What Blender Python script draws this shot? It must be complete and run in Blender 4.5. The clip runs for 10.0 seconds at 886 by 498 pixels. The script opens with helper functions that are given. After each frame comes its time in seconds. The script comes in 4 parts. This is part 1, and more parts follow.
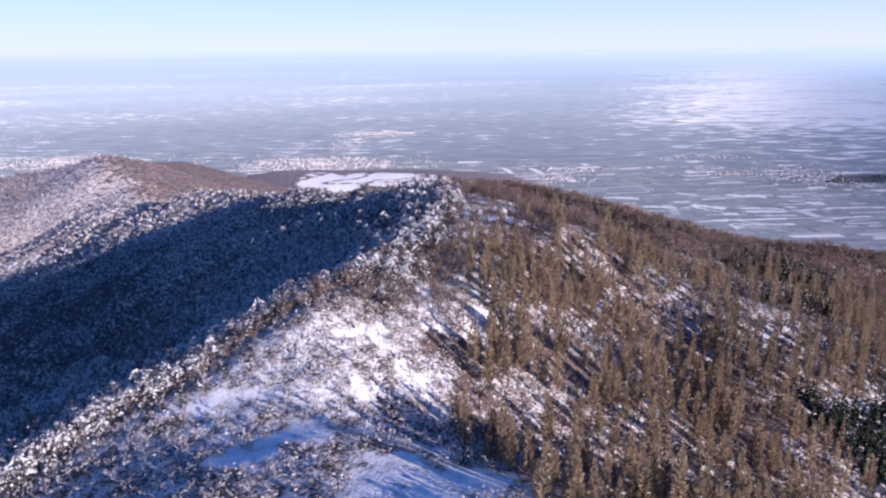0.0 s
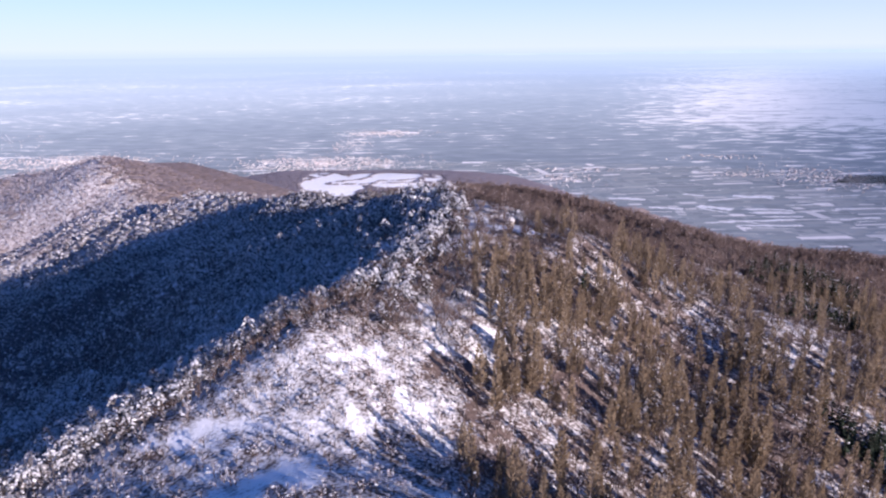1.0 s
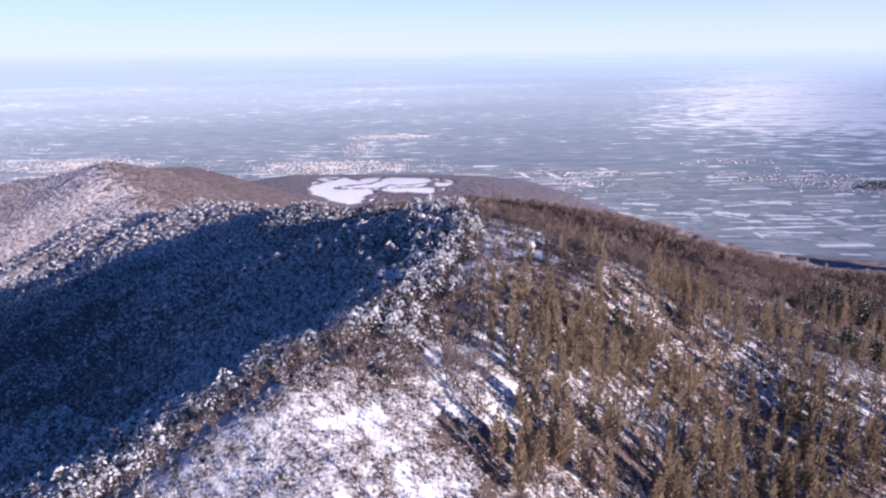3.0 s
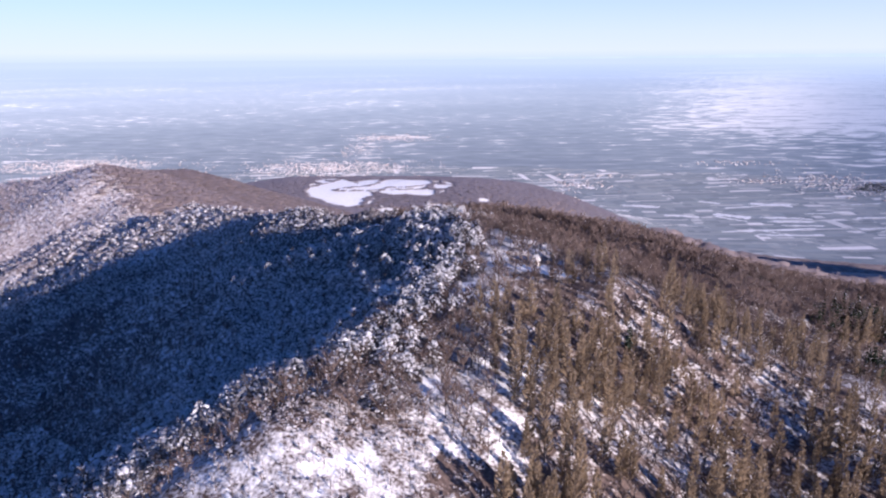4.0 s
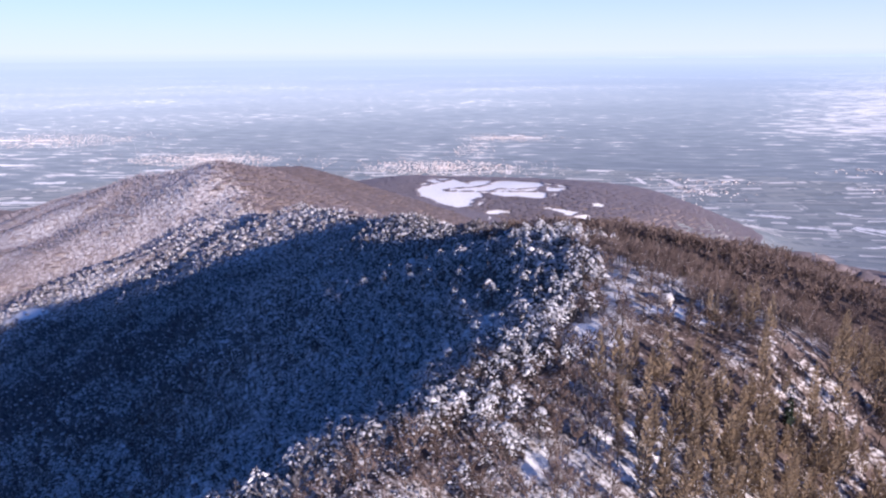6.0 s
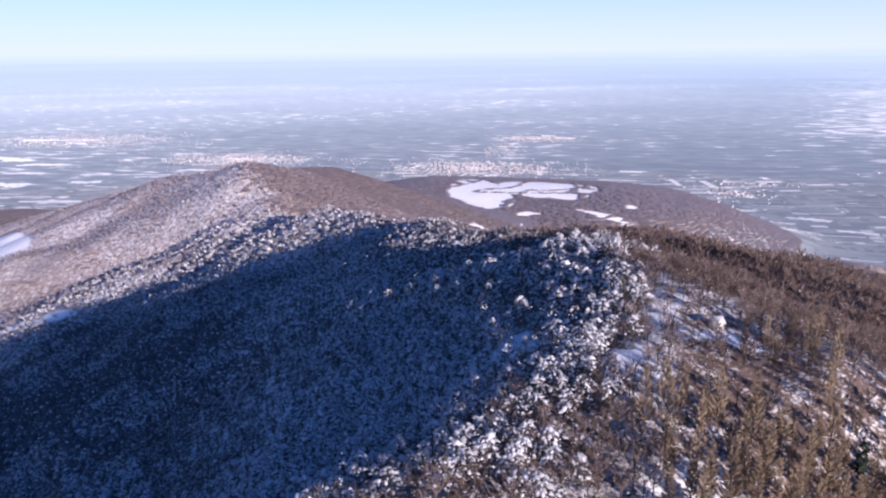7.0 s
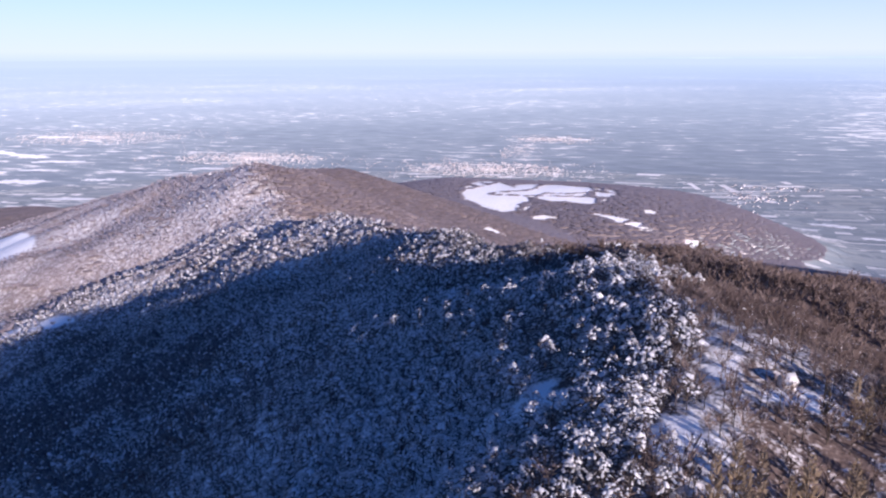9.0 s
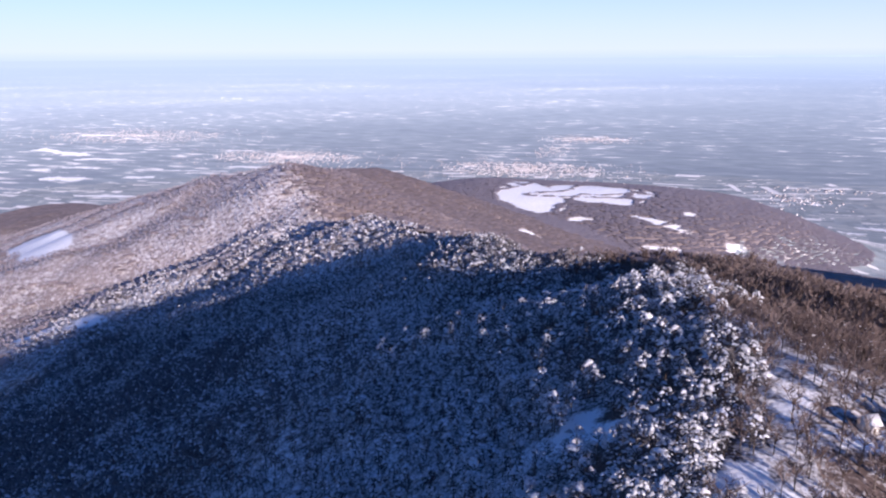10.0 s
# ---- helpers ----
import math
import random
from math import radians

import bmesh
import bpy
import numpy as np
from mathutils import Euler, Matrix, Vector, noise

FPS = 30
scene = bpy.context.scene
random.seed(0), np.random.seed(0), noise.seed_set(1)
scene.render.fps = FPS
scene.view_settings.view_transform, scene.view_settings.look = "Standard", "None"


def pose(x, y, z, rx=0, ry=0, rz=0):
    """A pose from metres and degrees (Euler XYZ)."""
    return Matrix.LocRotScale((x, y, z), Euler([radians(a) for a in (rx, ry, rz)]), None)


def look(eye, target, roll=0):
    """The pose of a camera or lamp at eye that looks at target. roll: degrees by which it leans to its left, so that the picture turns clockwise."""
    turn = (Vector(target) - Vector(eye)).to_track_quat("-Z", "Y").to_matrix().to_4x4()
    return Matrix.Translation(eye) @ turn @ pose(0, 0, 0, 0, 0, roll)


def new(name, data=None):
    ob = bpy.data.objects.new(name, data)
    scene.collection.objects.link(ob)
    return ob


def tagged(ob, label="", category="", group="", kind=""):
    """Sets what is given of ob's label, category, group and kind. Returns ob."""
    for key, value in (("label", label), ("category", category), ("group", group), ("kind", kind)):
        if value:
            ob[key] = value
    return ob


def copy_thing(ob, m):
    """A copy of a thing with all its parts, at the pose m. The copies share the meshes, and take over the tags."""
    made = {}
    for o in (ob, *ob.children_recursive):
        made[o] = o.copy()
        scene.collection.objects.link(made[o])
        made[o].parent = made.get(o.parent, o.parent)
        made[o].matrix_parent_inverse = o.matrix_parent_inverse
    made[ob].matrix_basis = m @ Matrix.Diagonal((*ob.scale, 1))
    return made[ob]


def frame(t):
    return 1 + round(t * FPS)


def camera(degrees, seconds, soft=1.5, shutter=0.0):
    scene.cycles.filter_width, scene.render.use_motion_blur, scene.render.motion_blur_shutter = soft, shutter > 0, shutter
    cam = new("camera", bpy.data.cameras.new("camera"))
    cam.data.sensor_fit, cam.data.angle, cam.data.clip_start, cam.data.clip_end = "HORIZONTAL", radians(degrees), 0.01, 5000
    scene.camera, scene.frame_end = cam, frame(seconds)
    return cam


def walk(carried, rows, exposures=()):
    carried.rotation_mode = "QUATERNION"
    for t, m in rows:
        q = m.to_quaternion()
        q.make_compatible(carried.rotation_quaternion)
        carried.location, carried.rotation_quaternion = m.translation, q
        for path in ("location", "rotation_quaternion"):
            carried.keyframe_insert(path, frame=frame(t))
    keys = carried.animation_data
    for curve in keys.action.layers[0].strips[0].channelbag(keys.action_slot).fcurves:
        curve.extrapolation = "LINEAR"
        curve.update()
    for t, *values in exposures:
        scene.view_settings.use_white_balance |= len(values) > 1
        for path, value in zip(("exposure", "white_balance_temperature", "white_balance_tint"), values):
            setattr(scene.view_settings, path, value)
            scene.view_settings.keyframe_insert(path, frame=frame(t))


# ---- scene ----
cam = camera(63.8, 10.0, 2.2)
PATH = [
    (0, (0.049, 0.427, 559.635), (0.056, 2.356, 559.106), -0.5),
    (0.5, (0.065, 10.389, 559.691), (0.073, 12.318, 559.161), -0.5),
    (1, (0.077, 20.358, 559.765), (0.073, 22.286, 559.235), -0.5),
    (1.5, (0.062, 30.36, 559.863), (0.039, 32.289, 559.336), -0.5),
    (2, (0.015, 40.37, 559.939), (-0.019, 42.299, 559.412), -0.5),
    (2.5, (-0.121, 50.374, 560.025), (-0.156, 52.303, 559.5), -0.5),
    (4, (-0.726, 80.389, 560.406), (-0.756, 82.32, 559.885), -0.4),
    (4.5, (-1.001, 90.449, 560.457), (-1.116, 92.377, 559.936), -0.5),
    (5, (-1.455, 100.539, 560.524), (-1.644, 102.461, 560.003), -0.4),
    (5.5, (-2.176, 110.575, 560.583), (-2.455, 112.486, 560.062), -0.4),
    (6, (-2.982, 120.377, 560.552), (-3.316, 122.279, 560.031), -0.4),
    (6.2, (-3.461, 124.295, 560.547), (-3.819, 126.194, 560.028), -0.6),
    (7.5, (-7.675, 149.728, 560.44), (-8.105, 151.61, 559.917), -0.3),
    (8, (-9.687, 159.386, 560.407), (-10.119, 161.268, 559.886), -0.1),
    (8.5, (-11.815, 168.737, 560.327), (-12.245, 170.62, 559.806), -0.1),
    (9, (-14.001, 177.808, 560.189), (-14.455, 179.685, 559.668), -0.2),
    (9.5, (-16.295, 186.749, 560.031), (-16.824, 188.605, 559.509), -0.2),
    (10, (-18.695, 195.675, 559.917), (-19.24, 197.527, 559.394), -0.3),
]
walk(cam, [(t, look(eye, target, roll)) for t, eye, target, roll in PATH], [(0.0, 1.22, 5360, 24.5)])

# ---------------------------------------------------------------- light
SUN_AZ, SUN_EL = 135.0, 13.8            # clockwise from +y, above the level
sun_dir = Vector((math.sin(radians(SUN_AZ)) * math.cos(radians(SUN_EL)), math.cos(radians(SUN_AZ)) * math.cos(radians(SUN_EL)), math.sin(radians(SUN_EL))))
lamp = bpy.data.lights.new("sun", "SUN")
lamp.energy, lamp.angle, lamp.color = 5.0, radians(0.53), (1.0, 0.80, 0.58)
sun = new("sun", lamp)
sun.matrix_world = look(sun_dir * 900, (0, 0, 0))
world = bpy.data.worlds.new("sky")
scene.world = world
world.use_nodes = True
sky = world.node_tree.nodes.new("ShaderNodeTexSky")
sky.sky_type, sky.sun_disc = "NISHITA", False
sky.sun_elevation, sky.sun_rotation = radians(SUN_EL), radians(SUN_AZ)
sky.altitude, sky.air_density, sky.dust_density, sky.ozone_density = 600, 0.9, 0.2, 6.4
world.node_tree.links.new(sky.outputs[0], world.node_tree.nodes["Background"].inputs[0])
world.node_tree.nodes["Background"].inputs[1].default_value = 0.068


# ---------------------------------------------------------------- materials
def material(name, rough=0.9):
    m = bpy.data.materials.new(name)
    m.use_nodes = True
    nt = m.node_tree
    b = nt.nodes["Principled BSDF"]
    b.inputs["Roughness"].default_value = rough
    b.inputs["Specular IOR Level"].default_value = 0.15
    return m, nt, b


def node(nt, kind, **values):
    n = nt.nodes.new(kind)
    for key, v in values.items():
        n.inputs[key.replace("_", " ")].default_value = v
    return n


def math_node(nt, op, a, b=0.0, clamp=False):
    n = nt.nodes.new("ShaderNodeMath")
    n.operation, n.use_clamp = op, clamp
    for i, v in enumerate((a, b)):
        if isinstance(v, (int, float)):
            n.inputs[i].default_value = v
        else:
            nt.links.new(v, n.inputs[i])
    return n.outputs[0]


def ramp(nt, fac, stops):
    n = nt.nodes.new("ShaderNodeValToRGB")
    e = n.color_ramp.elements
    while len(e) < len(stops):
        e.new(0.5)
    for k, (p, c) in zip(e, stops):
        k.position, k.color = p, (*c, 1) if len(c) == 3 else c
    nt.links.new(fac, n.inputs[0])
    return n.outputs[0]


def mix(nt, fac, a, b):
    n = nt.nodes.new("ShaderNodeMix")
    n.data_type = "RGBA"
    for i, v in ((0, fac), (6, a), (7, b)):
        if isinstance(v, (int, float)):
            n.inputs[i].default_value = v
        elif isinstance(v, tuple):
            n.inputs[i].default_value = (*v, 1)
        else:
            nt.links.new(v, n.inputs[i])
    return n.outputs[2]


def attribute(nt, name):
    n = nt.nodes.new("ShaderNodeAttribute")
    n.attribute_name = name
    return n


def noise_node(nt, scale, detail=3.0, vector=None, rough=0.55):
    n = node(nt, "ShaderNodeTexNoise", Scale=scale, Detail=detail, Roughness=rough)
    nt.links.new(vector or nt.nodes.new("ShaderNodeNewGeometry").outputs["Position"], n.inputs["Vector"])
    return n.outputs[0]


def bump(nt, b, height, strength, distance):
    n = node(nt, "ShaderNodeBump", Strength=strength, Distance=distance)
    nt.links.new(height, n.inputs["Height"])
    nt.links.new(n.outputs[0], b.inputs["Normal"])


def plant_material(name, dark, mid, light, through_light=0.35, rough=0.9, spray=0.3):
    """Colour that wanders from plant to plant (tone) and from spray to spray; thin twigs let some light through."""
    m, nt, b = material(name, rough)
    isl = nt.nodes.new("ShaderNodeNewGeometry").outputs["Random Per Island"]
    own = nt.nodes.new("ShaderNodeObjectInfo").outputs["Random"]
    f = math_node(nt, "ADD", math_node(nt, "MULTIPLY", attribute(nt, "tone").outputs["Fac"], 1.0 - spray), math_node(nt, "MULTIPLY", isl, spray))
    f = math_node(nt, "ADD", f, math_node(nt, "MULTIPLY", math_node(nt, "SUBTRACT", own, 0.5), 0.45), True)
    col = ramp(nt, f, [(0.0, dark), (0.5, mid), (1.0, light)])
    nt.links.new(col, b.inputs["Base Color"])
    if through_light:
        tr = nt.nodes.new("ShaderNodeBsdfTranslucent")
        nt.links.new(col, tr.inputs[0])
        sh = nt.nodes.new("ShaderNodeMixShader")
        sh.inputs[0].default_value = through_light
        nt.links.new(b.outputs[0], sh.inputs[1])
        nt.links.new(tr.outputs[0], sh.inputs[2])
        nt.links.new(sh.outputs[0], nt.nodes["Material Output"].inputs[0])
    return m


def snow_material():
    m, nt, b = material("snow", 0.7)
    n = noise_node(nt, 1.7, 4)
    nt.links.new(ramp(nt, n, [(0.3, (0.72, 0.74, 0.78)), (0.7, (0.84, 0.84, 0.86))]), b.inputs["Base Color"])
    bump(nt, b, noise_node(nt, 4.0, 3), 0.4, 0.15)
    return m


SNOW = snow_material()
LARCH = plant_material("larch_twigs", (0.148, 0.115, 0.083), (0.245, 0.191, 0.133), (0.345, 0.272, 0.186), 0.5)
TWIG = plant_material("bare_twigs", (0.070, 0.053, 0.048), (0.140, 0.108, 0.096), (0.23, 0.185, 0.165))
RUSSET = plant_material("russet_twigs", (0.095, 0.064, 0.052), (0.165, 0.117, 0.096), (0.25, 0.185, 0.155))
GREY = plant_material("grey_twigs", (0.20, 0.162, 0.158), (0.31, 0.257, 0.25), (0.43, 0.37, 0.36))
# far hill: twigs lightened to paint in the haze before them
HAZED_HILL = plant_material("hazed_hill_twigs", (0.255, 0.212, 0.212), (0.325, 0.272, 0.27), (0.40, 0.34, 0.336))
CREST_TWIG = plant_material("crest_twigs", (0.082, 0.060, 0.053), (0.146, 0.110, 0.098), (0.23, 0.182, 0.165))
# farther slopes: haze put into the colour as paler, bluer twigs
HAZED_PALE = plant_material("hazed_pale_twigs", (0.28, 0.248, 0.268), (0.385, 0.345, 0.372), (0.50, 0.462, 0.495))
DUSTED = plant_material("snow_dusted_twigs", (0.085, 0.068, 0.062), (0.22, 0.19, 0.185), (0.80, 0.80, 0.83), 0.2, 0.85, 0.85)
# foothills: even, pale blue-grey twigs carry the painted haze
HAZED_FOOT = plant_material("hazed_foothill_twigs", (0.32, 0.29, 0.325), (0.355, 0.322, 0.36), (0.39, 0.356, 0.395), 0.45)
VALLEY = plant_material("valley_twigs", (0.10, 0.092, 0.097), (0.155, 0.145, 0.153), (0.225, 0.213, 0.225), 0.35)
CLOTTED = plant_material("clotted_snow", (0.30, 0.30, 0.315), (0.60, 0.605, 0.63), (0.82, 0.82, 0.85), 0.3, 0.8, 0.75)
BARK = plant_material("bark", (0.030, 0.024, 0.020), (0.065, 0.052, 0.045), (0.12, 0.10, 0.09), 0.0)
BOUGH = plant_material("snowy_boughs", (0.060, 0.054, 0.055), (0.125, 0.113, 0.114), (0.24, 0.225, 0.23), 0.25)
SPRUCE = plant_material("spruce_needles", (0.012, 0.018, 0.013), (0.024, 0.034, 0.024), (0.048, 0.062, 0.042), 0.15)

# ---------------------------------------------------------------- lie of the land
# crest lines: nodes, fall to the left and to the right, breadth of the crest
RIDGES = {
    "main": ([(25, -400, 440), (24, 105, 470), (-47, 198, 457), (6, 280, 468), (23, 381, 483), (-3, 454, 473), (28, 572, 453), (-98, 597, 444), (-140, 709, 421), (-226, 769, 407)], 0.51, 0.58, 22),
    "saddle": ([(-214, 771, 415), (-276, 841, 403), (-390, 925, 354), (-452, 1060, 376), (-551, 1162, 399)], 0.65, 0.42, 25, 0.0006),
    "hill": ([(-543, 1196, 384), (-594, 1400, 355), (-612, 1659, 318), (-560, 2000, 190)], 0.51, 0.62, 40, 0.0002),
    "hill_west": ([(-587, 1211, 388), (-702, 1110, 331), (-980, 900, 240)], 0.43, 0.42, 40, 0.0006),
    "west_spur": ([(-46, 237, 473), (-118, 187, 433), (-230, 150, 395)], 0.40, 0.54, 7),
    "east_spur": ([(48, 481, 468), (132, 421, 455), (207, 447, 434), (333, 476, 416), (600, 560, 330)], 0.43, 0.41, 20),
    "north_spur": ([(40, 520, 456), (105, 560, 438), (155, 610, 416), (172, 700, 394), (190, 770, 366), (230, 870, 300)], 0.52, 0.48, 14, 0.0010),
    "outer_spur": ([(155, 610, 414), (250, 612, 396), (360, 650, 374), (520, 740, 320)], 0.45, 0.45, 14, 0.0010),
    "knoll": ([(63, 343, 477), (129, 311, 450), (190, 320, 425)], 0.41, 0.49, 12),
    "rib": ([(-385, 912, 366), (-440, 852, 352), (-520, 770, 302)], 0.60, 0.62, 4),
    "rib_beyond": ([(-448, 952, 360), (-505, 880, 340), (-580, 800, 294)], 0.60, 0.62, 4),
    "brow": ([(-46, 240, 469), (-28, 272, 472), (-12, 305, 472), (2, 340, 474)], 0.54, 0.46, 5),
    "hill_far_west": ([(-587, 1211, 388), (-720, 1235, 362), (-870, 1312, 318), (-1060, 1420, 262), (-1330, 1580, 205), (-1650, 1800, 150)], 0.36, 0.50, 35, 0.0006),
    "shoulder": ([(10, 40, 464), (-42, 150, 459), (-78, 202, 452)], 0.16, 0.16, 20, 0.006),
    "foothill": ([(-500, 2480, 160), (-150, 2420, 167), (20, 2380, 168), (130, 2380, 146), (250, 2340, 100), (370, 2260, 55)], 0.20, 0.15, 60, 0.0007),
    # unseen peak, added to throw a shadow on the slopes north-west of it
    "unseen_summit": ([(915, 985, 412), (985, 1055, 412)], 0.85, 0.85, 15, 0.004),
}


# broad swells and hollows: middle, rise, breadth
SWELLS = [(-95, 505, 9, 40), (-170, 472, 6, 40), (-104, 590, -8, 30), (-258, 752, -12, 42), (-383, 824, 8, 40), (-508, 832, -16, 58), (-535, 1062, 14, 55), (-800, 1090, -20, 70), (160, 615, 10, 60),
          (36, 425, 4, 25), (95, 297, -6, 30), (112, 230, 4, 30), (-75, 190, -5, 30), (-265, 442, 4, 60)]


def hash2(i, j, seed):
    v = np.sin(i * 127.1 + j * 311.7 + seed * 74.7) * 43758.5453
    return v - np.floor(v)


def vnoise(x, y, size, seed=0):
    """Smooth value noise, 0 to 1, with bumps of that size."""
    u, v = x / size, y / size
    i, j = np.floor(u), np.floor(v)
    a, b = u - i, v - j
    a, b = a * a * (3 - 2 * a), b * b * (3 - 2 * b)
    top = hash2(i, j, seed) * (1 - a) + hash2(i + 1, j, seed) * a
    low = hash2(i, j + 1, seed) * (1 - a) + hash2(i + 1, j + 1, seed) * a
    return top * (1 - b) + low * b


def fractal(x, y, size, seed=0):
    return (vnoise(x, y, size, seed) * 0.55 + vnoise(x, y, size / 2.1, seed + 3) * 0.3 + vnoise(x, y, size / 4.3, seed + 7) * 0.15)


def ridge(x, y, nodes, left, right, w, curve=0.0):
    best = np.full(x.shape, -1e9)
    for (x0, y0, z0), (x1, y1, z1) in zip(nodes, nodes[1:]):
        ux, uy = x1 - x0, y1 - y0
        ln = math.hypot(ux, uy)
        px, py = x - x0, y - y0
        t = np.clip((px * ux + py * uy) / ln ** 2, 0, 1)
        dx, dy = px - t * ux, py - t * uy
        d = np.hypot(dx, dy)
        side = 0.5 + 0.5 * np.clip((ux * py - uy * px) / ln / np.maximum(d, 1e-6), -1, 1)
        fall = right + (left - right) * side
        z = z0 + (z1 - z0) * t
        best = np.maximum(best, (z + 30) * np.exp(-(fall * (np.sqrt(d * d + w * w) - w) + curve * d * d) / 480.0) - 30)
    return best


def smax(a, b, k):
    return np.maximum(a, b) + k * 0.25 * np.maximum(0, 1 - np.abs(a - b) / k) ** 2


def land(x, y):
    """Height of the ground."""
    x, y = np.asarray(x, float), np.asarray(y, float)
    h = None
    for line in RIDGES.values():
        r = ridge(x, y, *line)
        h = r if h is None else smax(h, r, 14.0)
    h = smax(h, np.zeros_like(h), 20.0)
    foot = np.clip((h - 50) / 85, 0, 1)
    foot = foot * foot * (3 - 2 * foot)
    h = h * (1 - (1 - foot) * np.clip((y - 1300) / 300, 0, 1))     # the hills end sharply at the plain
    rough = np.clip(h / 150, 0, 1)
    far = np.clip((y - 550) / 500, 0, 1)
    for cx, cy, rise, breadth in SWELLS:
        h = h + rise * np.exp(-((x - cx) ** 2 + (y - cy) ** 2) / (2.0 * breadth * breadth))
    calm = np.clip((2000 - y) / 400, 0.25, 1)
    h = h + calm * rough * ((fractal(x, y, 38, 1) - 0.5) * 5 + far * (fractal(x, y, 190, 2) - 0.5) * 13)
    return h


CREST = [(25, -400), (37, 108), (-20, 215), (6, 280), (20, 381), (8, 454), (-20, 540), (-98, 620), (-140, 709), (-214, 771), (-276, 841), (-430, 1000), (-551, 1162), (-594, 1400), (-592, 1659), (-494, 2007)]


def crest_side(x, y):
    """Distance from the crest line: plus on its left, minus on its right."""
    x, y = np.asarray(x, float), np.asarray(y, float)
    best, sign = np.full(x.shape, 1e9), np.ones(x.shape)
    for (x0, y0), (x1, y1) in zip(CREST, CREST[1:]):
        ux, uy = x1 - x0, y1 - y0
        t = np.clip(((x - x0) * ux + (y - y0) * uy) / (ux * ux + uy * uy), 0, 1)
        d = np.hypot(x - x0 - t * ux, y - y0 - t * uy)
        s = np.where(ux * (y - y0) - uy * (x - x0) > 0, 1.0, -1.0)
        sign = np.where(d < best, s, sign)
        best = np.minimum(best, d)
    return best * sign


def ellipse(x, y, cx, cy, rx, ry, turn=0.0):
    """1 inside, falling to 0 at the ragged rim."""
    c, s = math.cos(radians(turn)), math.sin(radians(turn))
    u, v = ((x - cx) * c + (y - cy) * s) / rx, (-(x - cx) * s + (y - cy) * c) / ry
    q = np.hypot(u, v) + (fractal(x, y, max(rx, ry) * 0.45, 5) - 0.5) * 1.2
    q = q + (vnoise(x, y, max(2.5, min(rx, ry) * 0.9), 6) - 0.5) * 0.9
    return np.clip((1.15 - q) / 0.3, 0, 1)


def meadow(x, y, cx, cy, rx, ry, turn=0.0):
    """A mown field: 1 inside, blunt corners, slightly uneven rim."""
    c, s = math.cos(radians(turn)), math.sin(radians(turn))
    u, v = ((x - cx) * c + (y - cy) * s) / rx, (-(x - cx) * s + (y - cy) * c) / ry
    q = (np.abs(u) ** 3 + np.abs(v) ** 3) ** (1 / 3) + (fractal(x, y, min(rx, ry) * 1.6, 5) - 0.5) * 0.7
    return np.clip((1.1 - q) / 0.2, 0, 1)


# open snow: centre, radii, turn
CLEARINGS = [(-24, 232, 7, 6, 0), (-22, 200, 7, 6, 0), (-5, 147, 22, 14, 20), (-48, 172, 16, 9, 30), (-70, 205, 14, 6, 0), (4, 333, 7, 10, 0), (-8, 268, 3, 7, -12),
             (38, 354, 13, 4, -8), (17, 366, 6, 4, 0), (-34, 366, 11, 8, 30)]
# snowy meadows farther off
MEADOWS = [(-370, 2325, 76, 185, 24), (-160, 2330, 165, 84, -14), (12, 2106, 80, 15, -29), (200, 2035, 22, 20, 0), (-251, 1680, 30, 20, 0), (-190, 2122, 34, 11, 0), (-8, 1991, 26, 11, 0), (46, 1985, 20, 9, 0), (177, 1985, 18, 9, 0), (81, 2172, 24, 15, 0),
           (-590, 779, 17, 12, 0), (-665, 775, 24, 8, 15), (-1005, 1125, 130, 40, -38), (-1567, 1765, 34, 22, 0)]


def open_snow(x, y):
    out = np.zeros(np.shape(x))
    for e in CLEARINGS:
        out = np.maximum(out, ellipse(x, y, *e))
    for e in MEADOWS:
        out = np.maximum(out, meadow(x, y, *e))
    return out


LARCH_X = [(-50, 45), (100, 30), (150, 17), (205, 8), (240, 10), (300, 14), (340, 24), (380, 60), (420, 140)]     # y, x of the wood's edge


def larch_edge(y):
    return np.interp(y, [p[0] for p in LARCH_X], [p[1] for p in LARCH_X])


# ---------------------------------------------------------------- mesh helpers
def mesh_object(name, verts, faces, mats, index=None, tone=None, parent=None):
    """One mesh out of arrays: verts (n, 3), faces (m, 3 or 4)."""
    me = bpy.data.meshes.new(name)
    verts, faces = np.asarray(verts, np.float32), np.asarray(faces, np.int32)
    k = faces.shape[1]
    me.vertices.add(len(verts))
    me.vertices.foreach_set("co", verts.ravel())
    me.loops.add(faces.size)
    me.loops.foreach_set("vertex_index", faces.ravel())
    me.polygons.add(len(faces))
    me.polygons.foreach_set("loop_start", np.arange(len(faces), dtype=np.int32) * k)
    if index is not None:
        me.polygons.foreach_set("material_index", np.asarray(index, np.int32))
    for m in mats:
        me.materials.append(m)
    if tone is not None:
        me.attributes.new("tone", "FLOAT", "POINT").data.foreach_set("value", np.asarray(tone, np.float32))
    me.update(calc_edges=True)
    me.validate()
    ob = new(name, me)
    if parent is not None:
        ob.parent = parent
    return ob


def smooth(ob):
    ob.data.polygons.foreach_set("use_smooth", np.ones(len(ob.data.polygons), bool))
    return ob


# ---------------------------------------------------------------- ground
EYE_Z, FLAT, RIM = 560.0, 3000.0, 4830.0     # the far plain curls up behind the flat one, so that it ends at the horizon
HUB = (0.0, 100.0)


